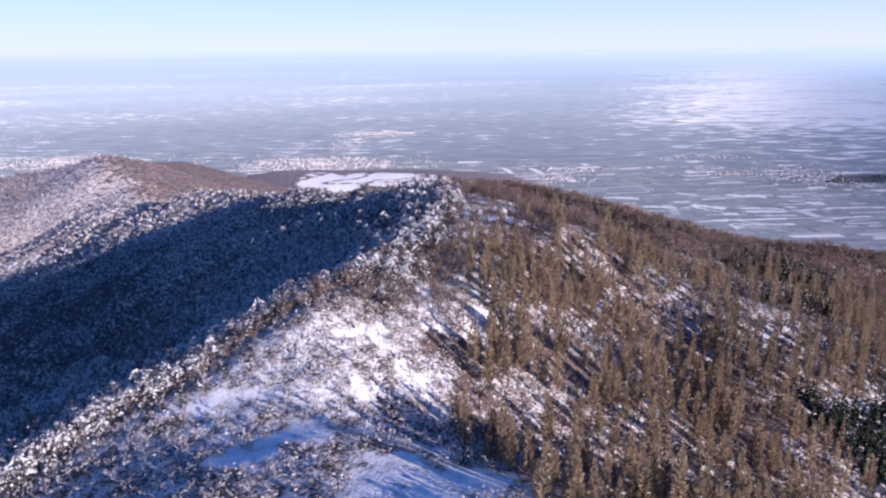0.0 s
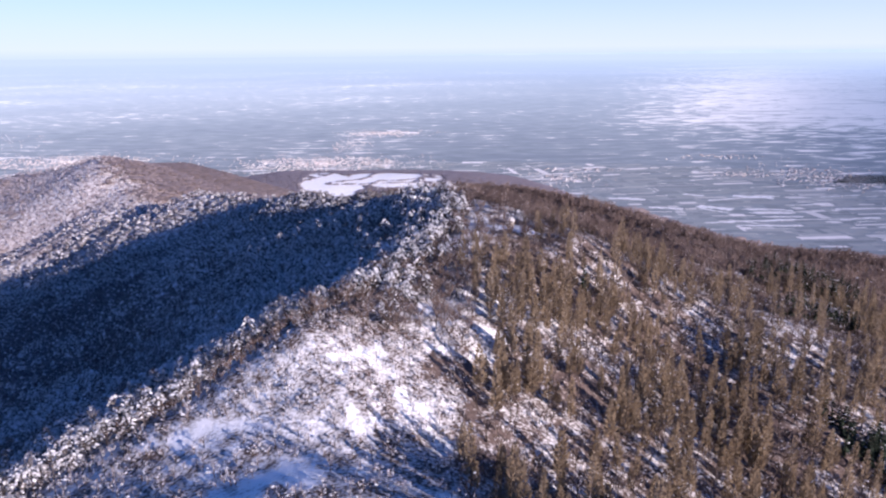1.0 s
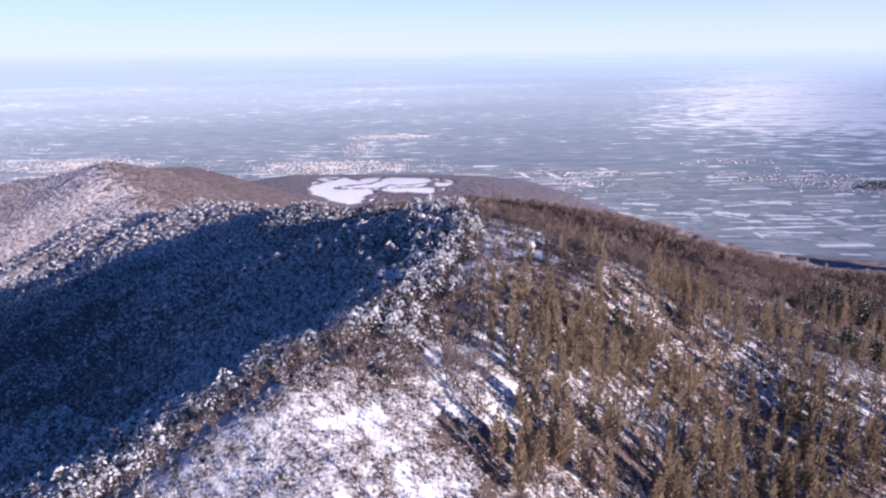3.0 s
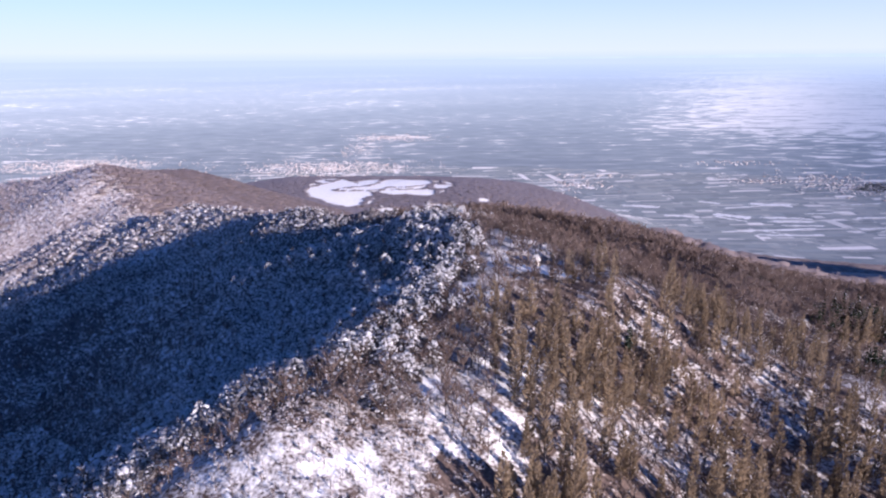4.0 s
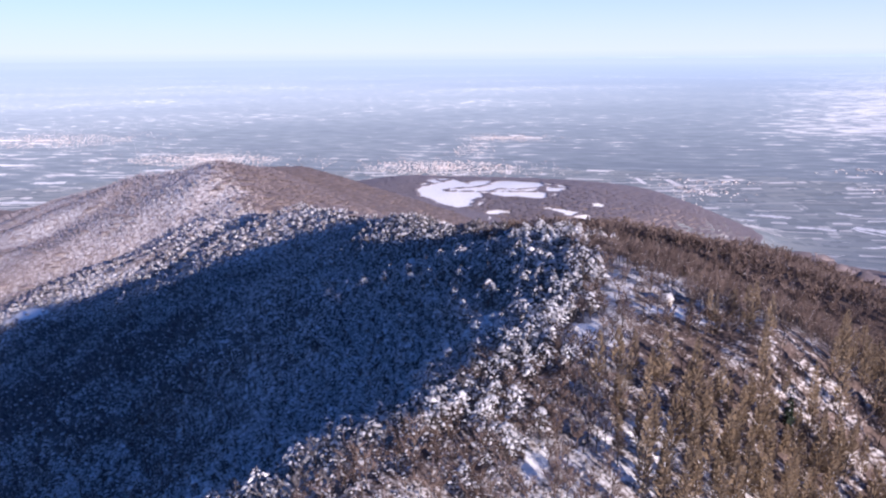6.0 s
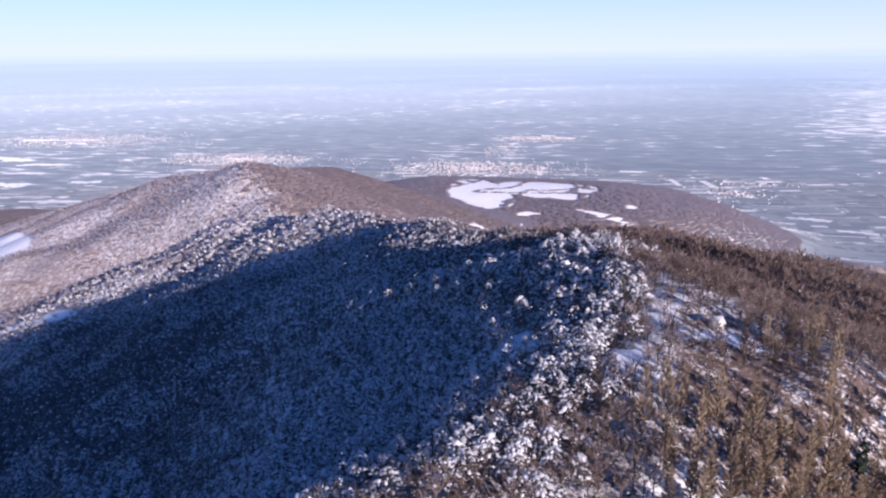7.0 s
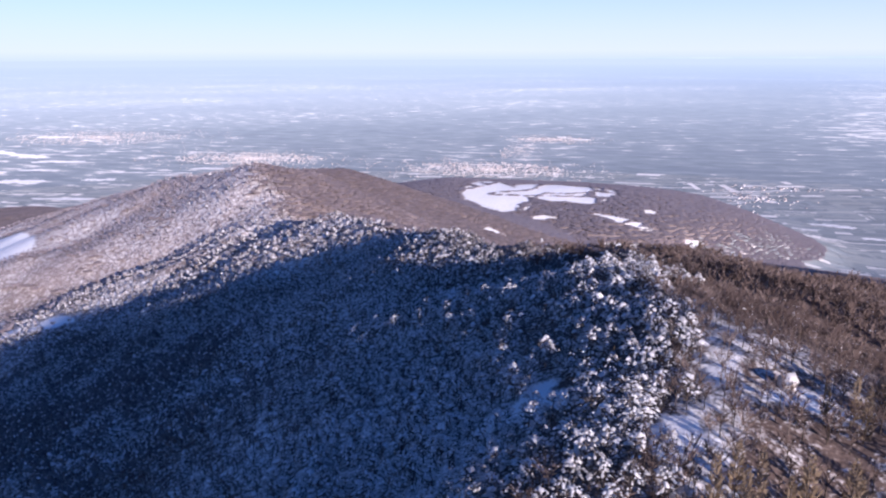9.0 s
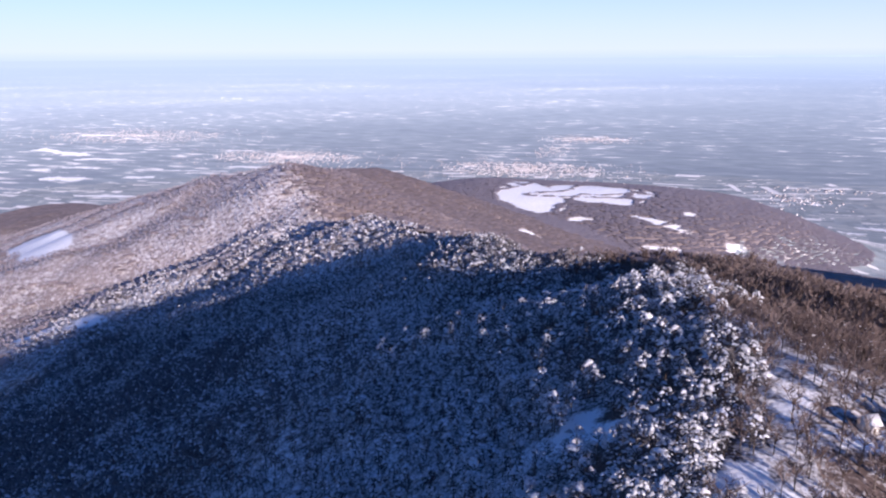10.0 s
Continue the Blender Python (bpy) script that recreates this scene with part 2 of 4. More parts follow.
def far_place(X, Y):
    """Where a place of the true plain stands: beyond FLAT it is drawn in towards the rim."""
    R = np.hypot(X - HUB[0], Y - HUB[1])
    r = np.where(R < FLAT, R, FLAT + (RIM - FLAT) * (1 - np.exp(-(np.maximum(R, FLAT) - FLAT) / (RIM - FLAT))))
    k = r / np.maximum(R, 1e-6)
    return HUB[0] + (X - HUB[0]) * k, HUB[1] + (Y - HUB[1]) * k, EYE_Z * (1 - k), k


def ground_material():
    m, nt, b = material("ground", 0.85)
    n1, n2, n3 = noise_node(nt, 0.9, 4), noise_node(nt, 0.16, 4), noise_node(nt, 0.012, 4)
    litter = ramp(nt, n1, [(0.3, (0.062, 0.046, 0.042)), (0.7, (0.16, 0.122, 0.108))])
    white = ramp(nt, n2, [(0.3, (0.72, 0.74, 0.78)), (0.7, (0.84, 0.84, 0.86))])
    cover = math_node(nt, "ADD", attribute(nt, "snow").outputs["Fac"], math_node(nt, "MULTIPLY", math_node(nt, "SUBTRACT", n1, 0.5), 0.9))
    cover = math_node(nt, "ADD", cover, math_node(nt, "MULTIPLY", math_node(nt, "SUBTRACT", n2, 0.5), 0.8))
    cover = ramp(nt, cover, [(0.32, (0, 0, 0)), (0.68, (1, 1, 1))])
    # far litter lightened to match the haze painted into the woods above
    far_floor = ramp(nt, n2, [(0.3, (0.225, 0.188, 0.186)), (0.7, (0.31, 0.265, 0.262))])
    hill = mix(nt, cover, mix(nt, attribute(nt, "far_floor").outputs["Fac"], litter, far_floor), white)
    # the plain's blue haze is painted into its soil colour
    hazed_soil = ramp(nt, n3, [(0.3, (0.21, 0.245, 0.275)), (0.55, (0.285, 0.325, 0.355)), (0.75, (0.385, 0.42, 0.445))])
    col = mix(nt, attribute(nt, "plain").outputs["Fac"], hill, hazed_soil)
    nt.links.new(col, b.inputs["Base Color"])
    bump(nt, b, n1, 0.5, 0.5)
    return m


def snow_cover(x, y, z):
    s = crest_side(x, y)
    base = 0.47 + 0.30 * (fractal(x, y, 60, 9) - 0.5)
    base = np.where((s < -5) & (y < 420), 0.35 + 0.35 * (fractal(x * 0.8 + y * 0.6, (y * 0.8 - x * 0.6) * 0.35, 14, 13) - 0.5), base)
    base = np.where((s > 10) & (y < 860), 0.42 + 0.3 * (fractal(x, y, 50, 15) - 0.5), base)
    base = np.where(y > 860, 0.40 + 0.32 * (fractal(x, y, 120, 4) - 0.5), base)
    brown = np.clip((y - 840) / 150, 0, 1) * np.clip((-s + 10) / 50, 0, 1)
    base = base - 0.25 * brown - 0.18 * np.clip((y - 1500) / 300, 0, 1)
    slope = np.clip((246 - y) / 16, 0, 1) * np.clip((14 - x) / 12, 0, 1) * np.clip((x + 175) / 40, 0, 1)
    base = np.maximum(base, slope * (0.41 + 0.6 * (fractal(x, y, 11, 19) - 0.5)))
    wooded = np.clip((y - 385) / 30, 0, 1) * np.clip((-s - 4) / 14, 0, 1) * np.clip((860 - y) / 40, 0, 1)
    base = base - 0.30 * wooded
    pale = np.clip((y - 236) / 8, 0, 1) * np.clip((325 - y) / 20, 0, 1) * np.clip((larch_edge(y) + 16 - x) / 8, 0, 1) * np.clip((6 - s) / 6, 0, 1)
    base = np.maximum(base, pale * (0.44 + 0.5 * (fractal(x, y, 12, 33) - 0.5)))
    base = base - 0.16 * np.clip((s - 4) / 8, 0, 1) * np.clip((60 - s) / 20, 0, 1) * np.clip((480 - y) / 30, 0, 1) * np.clip((y - 225) / 20, 0, 1)
    return np.clip(np.maximum(base, open_snow(x, y) * np.where(y < 260, 0.70, 1.0)), 0, 1.3)


def build_ground():
    front = np.linspace(radians(25), radians(158), 300)
    back = np.linspace(radians(158), radians(385), 70)[1:-1]
    ang = np.concatenate([front, back])
    r = [0.0]
    while r[-1] < 3330:
        r.append(r[-1] + min(max(4.5, r[-1] * 0.0125), 15.0 if 1400 < r[-1] < 2500 else 99.0))
    r = np.array(r[1:])
    A, Rr = np.meshgrid(ang, r)
    X, Y = HUB[0] + Rr * np.cos(A), HUB[1] + Rr * np.sin(A)
    fx, fy, fz, k = far_place(X, Y)
    Z = land(X, Y) + fz
    n, rows = len(ang), len(r)
    verts = np.stack([X, Y, Z], -1).reshape(-1, 3)
    verts = np.vstack([verts, [[HUB[0], HUB[1], float(land(HUB[0], HUB[1]))]]])
    i, j = np.meshgrid(np.arange(rows - 1), np.arange(n), indexing="ij")
    a = i * n + j
    b = i * n + (j + 1) % n
    quads = np.stack([a, a + n, b + n, b], -1).reshape(-1, 4)
    tris = np.vstack([quads[:, [0, 1, 2]], quads[:, [0, 2, 3]]])
    fan = np.stack([np.full(n, len(verts) - 1), np.arange(n), (np.arange(n) + 1) % n], -1)
    ob = smooth(mesh_object("ground", verts, np.vstack([tris, fan]), [ground_material()]))
    vx, vy, vz = verts[:, 0], verts[:, 1], verts[:, 2]
    plain = np.clip((48 - vz + (fractal(vx, vy, 300, 8) - 0.5) * 30) / 20, 0, 1) * (1 - open_snow(vx, vy))
    far_floor = np.clip((vy - 800) / 150, 0, 1)
    for name, value in (("snow", snow_cover(vx, vy, vz)), ("plain", plain), ("far_floor", far_floor)):
        ob.data.attributes.new(name, "FLOAT", "POINT").data.foreach_set("value", value.astype(np.float32))
    return tagged(ob, "snow-covered mountain ridge falling to a wide farmed plain", "ground", kind="structure")


def backdrop_material():
    """Distance: fields thinning out into winter haze over the plain, painted as pale glow."""
    m, nt, b = material("hazy_distance", 1.0)
    uv = attribute(nt, "true_place").outputs["Vector"]
    sep = nt.nodes.new("ShaderNodeSeparateXYZ")
    nt.links.new(uv, sep.inputs[0])
    def strips(across, along, detail, rough):
        m1 = nt.nodes.new("ShaderNodeVectorMath")
        m1.operation = "MULTIPLY"
        m1.inputs[1].default_value = (across, along, 0.0)
        nt.links.new(uv, m1.inputs[0])
        return noise_node(nt, 1.0, detail, m1.outputs[0], rough)
    plots, rows, broad = strips(5.0, 13.0, 5, 0.62), strips(0.35, 2.2, 3, 0.5), noise_node(nt, 0.33, 3, uv)
    aside = math_node(nt, "DIVIDE", sep.outputs[0], math_node(nt, "MAXIMUM", sep.outputs[1], 1.0))
    east = math_node(nt, "MULTIPLY", math_node(nt, "SUBTRACT", aside, 0.20), 4.0, True)
    far = math_node(nt, "MULTIPLY", math_node(nt, "SUBTRACT", sep.outputs[2], 4.2), 0.45, True)
    west = math_node(nt, "MULTIPLY", math_node(nt, "SUBTRACT", aside, -0.5), -3.0, True)
    near = math_node(nt, "MULTIPLY", math_node(nt, "SUBTRACT", 6.5, sep.outputs[2]), 0.5, True)
    white = math_node(nt, "ADD", plots, math_node(nt, "MULTIPLY", math_node(nt, "SUBTRACT", broad, 0.5), 0.35))
    white = math_node(nt, "ADD", white, math_node(nt, "MULTIPLY", math_node(nt, "MULTIPLY", east, far), 0.22))
    white = math_node(nt, "ADD", white, math_node(nt, "MULTIPLY", math_node(nt, "MULTIPLY", west, near), 0.07))
    col = ramp(nt, white, [(0.30, (0.165, 0.200, 0.238)), (0.52, (0.240, 0.282, 0.322)), (0.63, (0.30, 0.338, 0.372)), (0.67, (0.78, 0.765, 0.77))])
    hedge = ramp(nt, math_node(nt, "ABSOLUTE", math_node(nt, "SUBTRACT", rows, 0.5)), [(0.0, (0.75, 0.75, 0.75)), (0.022, (0, 0, 0))])
    col = mix(nt, hedge, col, (0.19, 0.225, 0.275))
    nt.links.new(col, b.inputs["Base Color"])
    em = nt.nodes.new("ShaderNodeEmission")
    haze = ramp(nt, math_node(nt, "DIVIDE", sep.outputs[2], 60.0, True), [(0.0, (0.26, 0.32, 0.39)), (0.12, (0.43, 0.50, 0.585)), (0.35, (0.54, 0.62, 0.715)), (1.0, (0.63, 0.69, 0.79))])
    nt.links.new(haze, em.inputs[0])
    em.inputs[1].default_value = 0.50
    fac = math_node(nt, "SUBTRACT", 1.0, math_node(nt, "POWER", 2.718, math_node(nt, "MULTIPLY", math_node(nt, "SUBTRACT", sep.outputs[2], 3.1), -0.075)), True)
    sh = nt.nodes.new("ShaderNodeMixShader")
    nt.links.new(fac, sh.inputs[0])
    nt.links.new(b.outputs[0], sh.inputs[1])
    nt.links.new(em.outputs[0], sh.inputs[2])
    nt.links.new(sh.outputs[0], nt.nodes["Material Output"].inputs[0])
    return m


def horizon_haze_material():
    """Pale air over the horizon, painted as a glow thinning upwards into the sky."""
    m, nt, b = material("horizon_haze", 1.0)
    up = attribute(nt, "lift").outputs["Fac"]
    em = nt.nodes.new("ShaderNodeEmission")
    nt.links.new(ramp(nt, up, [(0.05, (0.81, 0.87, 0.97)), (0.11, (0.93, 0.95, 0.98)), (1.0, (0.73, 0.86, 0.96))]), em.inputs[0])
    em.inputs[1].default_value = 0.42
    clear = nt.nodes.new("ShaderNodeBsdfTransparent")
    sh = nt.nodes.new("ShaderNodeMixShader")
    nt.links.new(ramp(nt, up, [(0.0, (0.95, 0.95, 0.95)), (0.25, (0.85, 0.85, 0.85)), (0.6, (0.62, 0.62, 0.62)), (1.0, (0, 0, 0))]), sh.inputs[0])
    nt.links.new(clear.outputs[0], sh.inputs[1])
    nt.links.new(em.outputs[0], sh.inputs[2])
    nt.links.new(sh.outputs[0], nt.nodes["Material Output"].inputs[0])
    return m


def build_horizon_haze():
    n, rows = 160, 10
    a = np.linspace(0, 2 * math.pi, n, endpoint=False)
    A, T = np.meshgrid(a, np.linspace(0, 1, rows))
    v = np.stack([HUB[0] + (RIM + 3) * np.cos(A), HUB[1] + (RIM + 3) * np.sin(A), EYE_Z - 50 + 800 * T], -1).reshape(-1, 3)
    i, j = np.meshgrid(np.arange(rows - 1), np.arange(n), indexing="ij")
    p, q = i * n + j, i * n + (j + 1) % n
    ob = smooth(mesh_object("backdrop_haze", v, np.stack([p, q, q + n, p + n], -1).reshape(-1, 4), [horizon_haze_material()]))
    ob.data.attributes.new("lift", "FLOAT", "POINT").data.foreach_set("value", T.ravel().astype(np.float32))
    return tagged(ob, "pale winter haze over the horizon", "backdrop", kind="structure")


def build_backdrop():
    ang = np.linspace(0, 2 * math.pi, 200, endpoint=False)
    R = 3300 * np.power(170000 / 3300.0, np.linspace(0, 1, 140))
    A, Rr = np.meshgrid(ang, R)
    tx, ty = HUB[0] + Rr * np.cos(A), HUB[1] + Rr * np.sin(A)
    x, y, z, k = far_place(tx, ty)
    n = len(ang)
    i, j = np.meshgrid(np.arange(len(R) - 1), np.arange(n), indexing="ij")
    a, b = i * n + j, i * n + (j + 1) % n
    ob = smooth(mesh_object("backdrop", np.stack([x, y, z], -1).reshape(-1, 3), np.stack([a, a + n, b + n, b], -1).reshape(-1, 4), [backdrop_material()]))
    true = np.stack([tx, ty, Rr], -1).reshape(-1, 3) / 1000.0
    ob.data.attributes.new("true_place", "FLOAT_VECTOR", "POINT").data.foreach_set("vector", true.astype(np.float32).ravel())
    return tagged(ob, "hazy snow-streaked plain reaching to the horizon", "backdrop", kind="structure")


build_ground()
build_backdrop()
build_horizon_haze()


def build_far_mountains():
    """Low ranges at the eastern horizon, their pale haze painted as a glow."""
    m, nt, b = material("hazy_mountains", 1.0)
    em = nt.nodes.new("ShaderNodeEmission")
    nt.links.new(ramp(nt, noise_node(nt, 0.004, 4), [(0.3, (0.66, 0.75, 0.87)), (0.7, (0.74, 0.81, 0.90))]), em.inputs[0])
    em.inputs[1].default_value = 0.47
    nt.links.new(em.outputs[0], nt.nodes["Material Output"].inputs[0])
    n = 240
    a = np.linspace(radians(34), radians(96), n)
    x, y = HUB[0] + (RIM + 1) * np.cos(a), HUB[1] + (RIM + 1) * np.sin(a)
    rise = np.clip((radians(96) - a) / radians(30), 0, 1) * (0.45 + 0.9 * fractal(a * 1000, a * 0, 130, 41))
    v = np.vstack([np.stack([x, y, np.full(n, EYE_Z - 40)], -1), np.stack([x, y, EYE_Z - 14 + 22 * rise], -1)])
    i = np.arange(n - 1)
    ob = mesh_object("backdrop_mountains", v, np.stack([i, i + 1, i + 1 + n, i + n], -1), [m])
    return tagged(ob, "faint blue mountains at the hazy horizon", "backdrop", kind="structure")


build_far_mountains()

# ---------------------------------------------------------------- trees, as arrays: verts, triangles, material index
rng = np.random.default_rng(7)


def stem(h, r, sides=4, lean=0.0):
    a = np.arange(sides) * 2 * math.pi / sides
    ring = lambda z, q: np.stack([q * np.cos(a) + lean * z, q * np.sin(a), np.full(sides, z)], -1)
    v = np.vstack([ring(-0.8, r), ring(h * 0.5, r * 0.6), [[lean * h, 0, h]]])
    f = []
    for i in range(sides):
        j = (i + 1) % sides
        f += [(i, j, sides + j), (i, sides + j, sides + i), (sides + i, sides + j, 2 * sides)]
    return v, np.array(f)


def blade(base, tip, width):
    """A flat spray from base to tip, broadest past its middle: two triangles."""
    d = tip - base
    side = np.cross(d, rng.normal(size=3))
    side = side / (np.linalg.norm(side) + 1e-9) * width / 2
    mid = base + d * 0.6
    return np.array([base, mid + side, tip, mid - side]), np.array([(0, 1, 2), (0, 2, 3)])


def splinter(base, tip, width):
    d = tip - base
    side = np.cross(d, rng.normal(size=3))
    side = side / (np.linalg.norm(side) + 1e-9) * width / 2
    return np.array([base + side, base - side, tip]), np.array([(0, 1, 2)])


def clod(c, r, flat=0.6, sides=4):
    """A lump of snow or twigs: a crooked dome, often drawn out to one side."""
    r = r * math.exp(rng.normal() * 0.25)
    a = np.arange(sides) * 2 * math.pi / sides + rng.uniform(0, 6)
    q = r * rng.uniform(0.6, 1.3, sides)
    turn, pull = rng.uniform(0, 6.3), rng.uniform(0.55, 1.7)
    ring = np.stack([q * np.cos(a) * pull, q * np.sin(a) / pull, rng.uniform(-0.6, 0.15, sides) * r], -1)
    top = np.array([[rng.normal() * 0.3 * r, rng.normal() * 0.3 * r, r * flat]])
    v = np.vstack([ring, top])
    v = np.stack([v[:, 0] * math.cos(turn) - v[:, 1] * math.sin(turn), v[:, 0] * math.sin(turn) + v[:, 1] * math.cos(turn), v[:, 2]], -1)
    f = [(i, (i + 1) % sides, sides) for i in range(sides)]
    return v + c, np.array(f)


def gather(pieces):
    """Joins (verts, faces, material)."""
    v, f, m, k = [], [], [], 0
    for pv, pf, pm in pieces:
        v.append(pv), f.append(pf + k), m.append(np.full(len(pf), pm))
        k += len(pv)
    return np.vstack(v), np.vstack(f), np.concatenate(m)


def larch(h, sprays, snow):
    trunk = [(*stem(h, 0.16), 0)]
    crown, lumps = [], []
    top = rng.uniform(2.4, 3.1)
    for i in range(sprays):
        t = 0.08 + 0.90 * ((i + rng.uniform()) / sprays) ** 1.05
        rad = top * (1 - t) ** 0.62 * rng.uniform(0.5, 1.05) + 0.15
        a = rng.uniform(0, 2 * math.pi)
        out = np.array([math.cos(a), math.sin(a), 0])
        base = out * rad * rng.uniform(0.0, 0.5) + [0, 0, t * h]
        tip = out * rad + [0, 0, min(t * h + rad * rng.uniform(0.1, 1.3), h * 1.02)]
        crown.append((*blade(base, tip, rng.uniform(0.26, 0.52)), 1))
    for i in range(snow):
        t = rng.uniform(0.08, 0.8)
        a, rad = rng.uniform(0, 6.3), top * (1 - t) ** 0.75 * rng.uniform(0.5, 1.0)
        lumps.append((*clod(np.array([rad * math.cos(a), rad * math.sin(a), t * h]), rng.uniform(0.12, 0.24)), 2))
    return trunk, crown, lumps


def bare(h, twigs, snow, thick=0.13, spread=0.34, limbs=5, lump=0.32, low=0.28):
    """A leafless broadleaf: trunk, limbs, a haze of twigs, snow caught on top."""
    trunk = [(*stem(h * 0.72, 0.17, 4, rng.normal() * 0.05), 0)]
    crown, lumps = [], []
    heads = []
    for i in range(limbs):
        a = i * 2.4 + rng.uniform(0, 1)
        z0 = h * rng.uniform(low, 0.5)
        rad = h * spread * rng.uniform(0.45, 0.9)
        tip = np.array([rad * math.cos(a), rad * math.sin(a), z0 + h * rng.uniform(0.22, 0.42)])
        crown.append((*splinter(np.array([0, 0, z0]), tip, thick * 1.5), 1))
        heads.append((np.array([0, 0, z0]), tip))
    for i in range(twigs):
        b, e = heads[rng.integers(limbs)]
        s = b + (e - b) * rng.uniform(0.35, 1.0)
        d = rng.normal(size=3) * [0.75, 0.75, 0.45] + [0, 0, 0.55]
        d += (e - b) / np.linalg.norm(e - b) * 0.6
        crown.append((*splinter(s, s + d / np.linalg.norm(d) * h * rng.uniform(0.12, 0.26), thick), 1))
    for i in range(snow):
        b, e = heads[rng.integers(limbs)]
        c = b + (e - b) * rng.uniform(0.4, 1.2) + rng.normal(size=3) * h * 0.035
        lumps.append((*clod(c, rng.uniform(0.6, 1.4) * lump), 2))
    return trunk, crown, lumps


def pad(c, a, r):
    """Snow lying on a bough: a crooked cushion that droops at its outer end."""
    b = np.arange(6) * math.pi / 3 + rng.uniform(0, 1)
    q = r * rng.uniform(0.7, 1.25, 6)
    u, w = q * np.cos(b) * 1.25, q * np.sin(b) * 0.85
    z = -r * (0.25 + 0.35 * (1 + np.cos(b))) + rng.normal(size=6) * r * 0.12
    ring = np.stack([u * math.cos(a) - w * math.sin(a), u * math.sin(a) + w * math.cos(a), z], -1)
    v = np.vstack([ring, [[rng.normal() * 0.15 * r, rng.normal() * 0.15 * r, r * 0.42]]])
    return v + c, np.array([(i, (i + 1) % 6, 6) for i in range(6)])


def laden(h, pads, twigs, thick=0.24, big=1.0):
    """A tree whose boughs carry cushions of snow over dark twigs."""
    trunk = [(*stem(h * 0.8, 0.18, 4, rng.normal() * 0.04), 0)]
    crown, lumps = [], []
    wide = h * rng.uniform(0.27, 0.36)
    for i in range(pads):
        up = rng.uniform() ** 0.75
        a = rng.uniform(0, 2 * math.pi)
        q = wide * math.sqrt(max(0.03, 1 - up * up)) * rng.uniform(0.55, 1.05)
        c = np.array([q * math.cos(a), q * math.sin(a), h * (0.36 + 0.6 * up)])
        lumps.append((*pad(c, a, h * 0.030 * math.exp(rng.normal() * 0.42) * big), 2))
    for i in range(twigs):
        up = rng.uniform()
        a = rng.uniform(0, 2 * math.pi)
        q = wide * math.sqrt(max(0.04, 1 - up * up)) * rng.uniform(0.7, 1.15)
        tip = np.array([q * math.cos(a), q * math.sin(a), h * (0.34 + 0.66 * up)])
        base = np.array([tip[0] * 0.15, tip[1] * 0.15, tip[2] - h * rng.uniform(0.08, 0.22)])
        crown.append((*splinter(base, tip, thick), 1))
    return trunk, crown, lumps


def spruce(h, tiers):
    trunk = [(*stem(h, 0.18), 0)]
    crown, lumps = [], []
    for i in range(tiers):
        t = 0.06 + 0.9 * i / tiers
        rad = 2.3 * (1 - t) + 0.2
        for j in range(7):
            a = rng.uniform(0, 2 * math.pi)
            out = np.array([math.cos(a), math.sin(a), 0])
            crown.append((*blade(np.array([0, 0, t * h + 0.3]), out * rad * rng.uniform(0.7, 1.1) + [0, 0, t * h - rad * 0.35], rad * 0.7), 1))
        if rng.uniform() < 0.8:
            a = rng.uniform(0, 6.3)
            lumps.append((*clod(np.array([rad * 0.7 * math.cos(a), rad * 0.7 * math.sin(a), t * h]), 0.3, 0.4), 2))
    return trunk, crown, lumps


def far_tree(h, clods, snow, twigs, lump=1.0):
    """A tree seen small: stem, twig haze, lumps of snow."""
    trunk = [(*stem(h * 0.7, 0.2, 3), 0)]
    crown, lumps = [], []
    for i in range(twigs):
        a, q = rng.uniform(0, 6.3), rng.uniform(0.2, 1) * h * 0.25
        c = np.array([q * math.cos(a), q * math.sin(a), h * rng.uniform(0.35, 0.8)])
        crown.append((*splinter(c, c + np.array([rng.normal() * 0.5, rng.normal() * 0.5, 1]) * h * 0.22, h * 0.09), 1))
    for i in range(clods + snow):
        a, q = rng.uniform(0, 6.3), math.sqrt(rng.uniform()) * h * 0.26
        c = np.array([q * math.cos(a), q * math.sin(a), h * rng.uniform(0.5, 0.85)])
        (crown if i < clods else lumps).append((*clod(c, h * rng.uniform(0.09, 0.17) * (1.0 if i < clods else lump), 0.8, 4), 1 if i < clods else 2))
    return trunk, crown, lumps


def tuft(h, sides=5, broad=1.0):
    """A tree of a closed canopy far off: a low crooked crown."""
    a = np.arange(sides) * 2 * math.pi / sides
    q = h * broad * rng.uniform(0.9, 1.6, sides)
    ring = np.stack([q * np.cos(a), q * np.sin(a), h * rng.uniform(0.40, 0.62, sides)], -1)
    v = np.vstack([ring, [[rng.normal() * h * 0.2, rng.normal() * h * 0.2, h * rng.uniform(0.68, 0.9)]]])
    return [], [(v, np.array([(i, (i + 1) % sides, sides) for i in range(sides)]), 1)], []


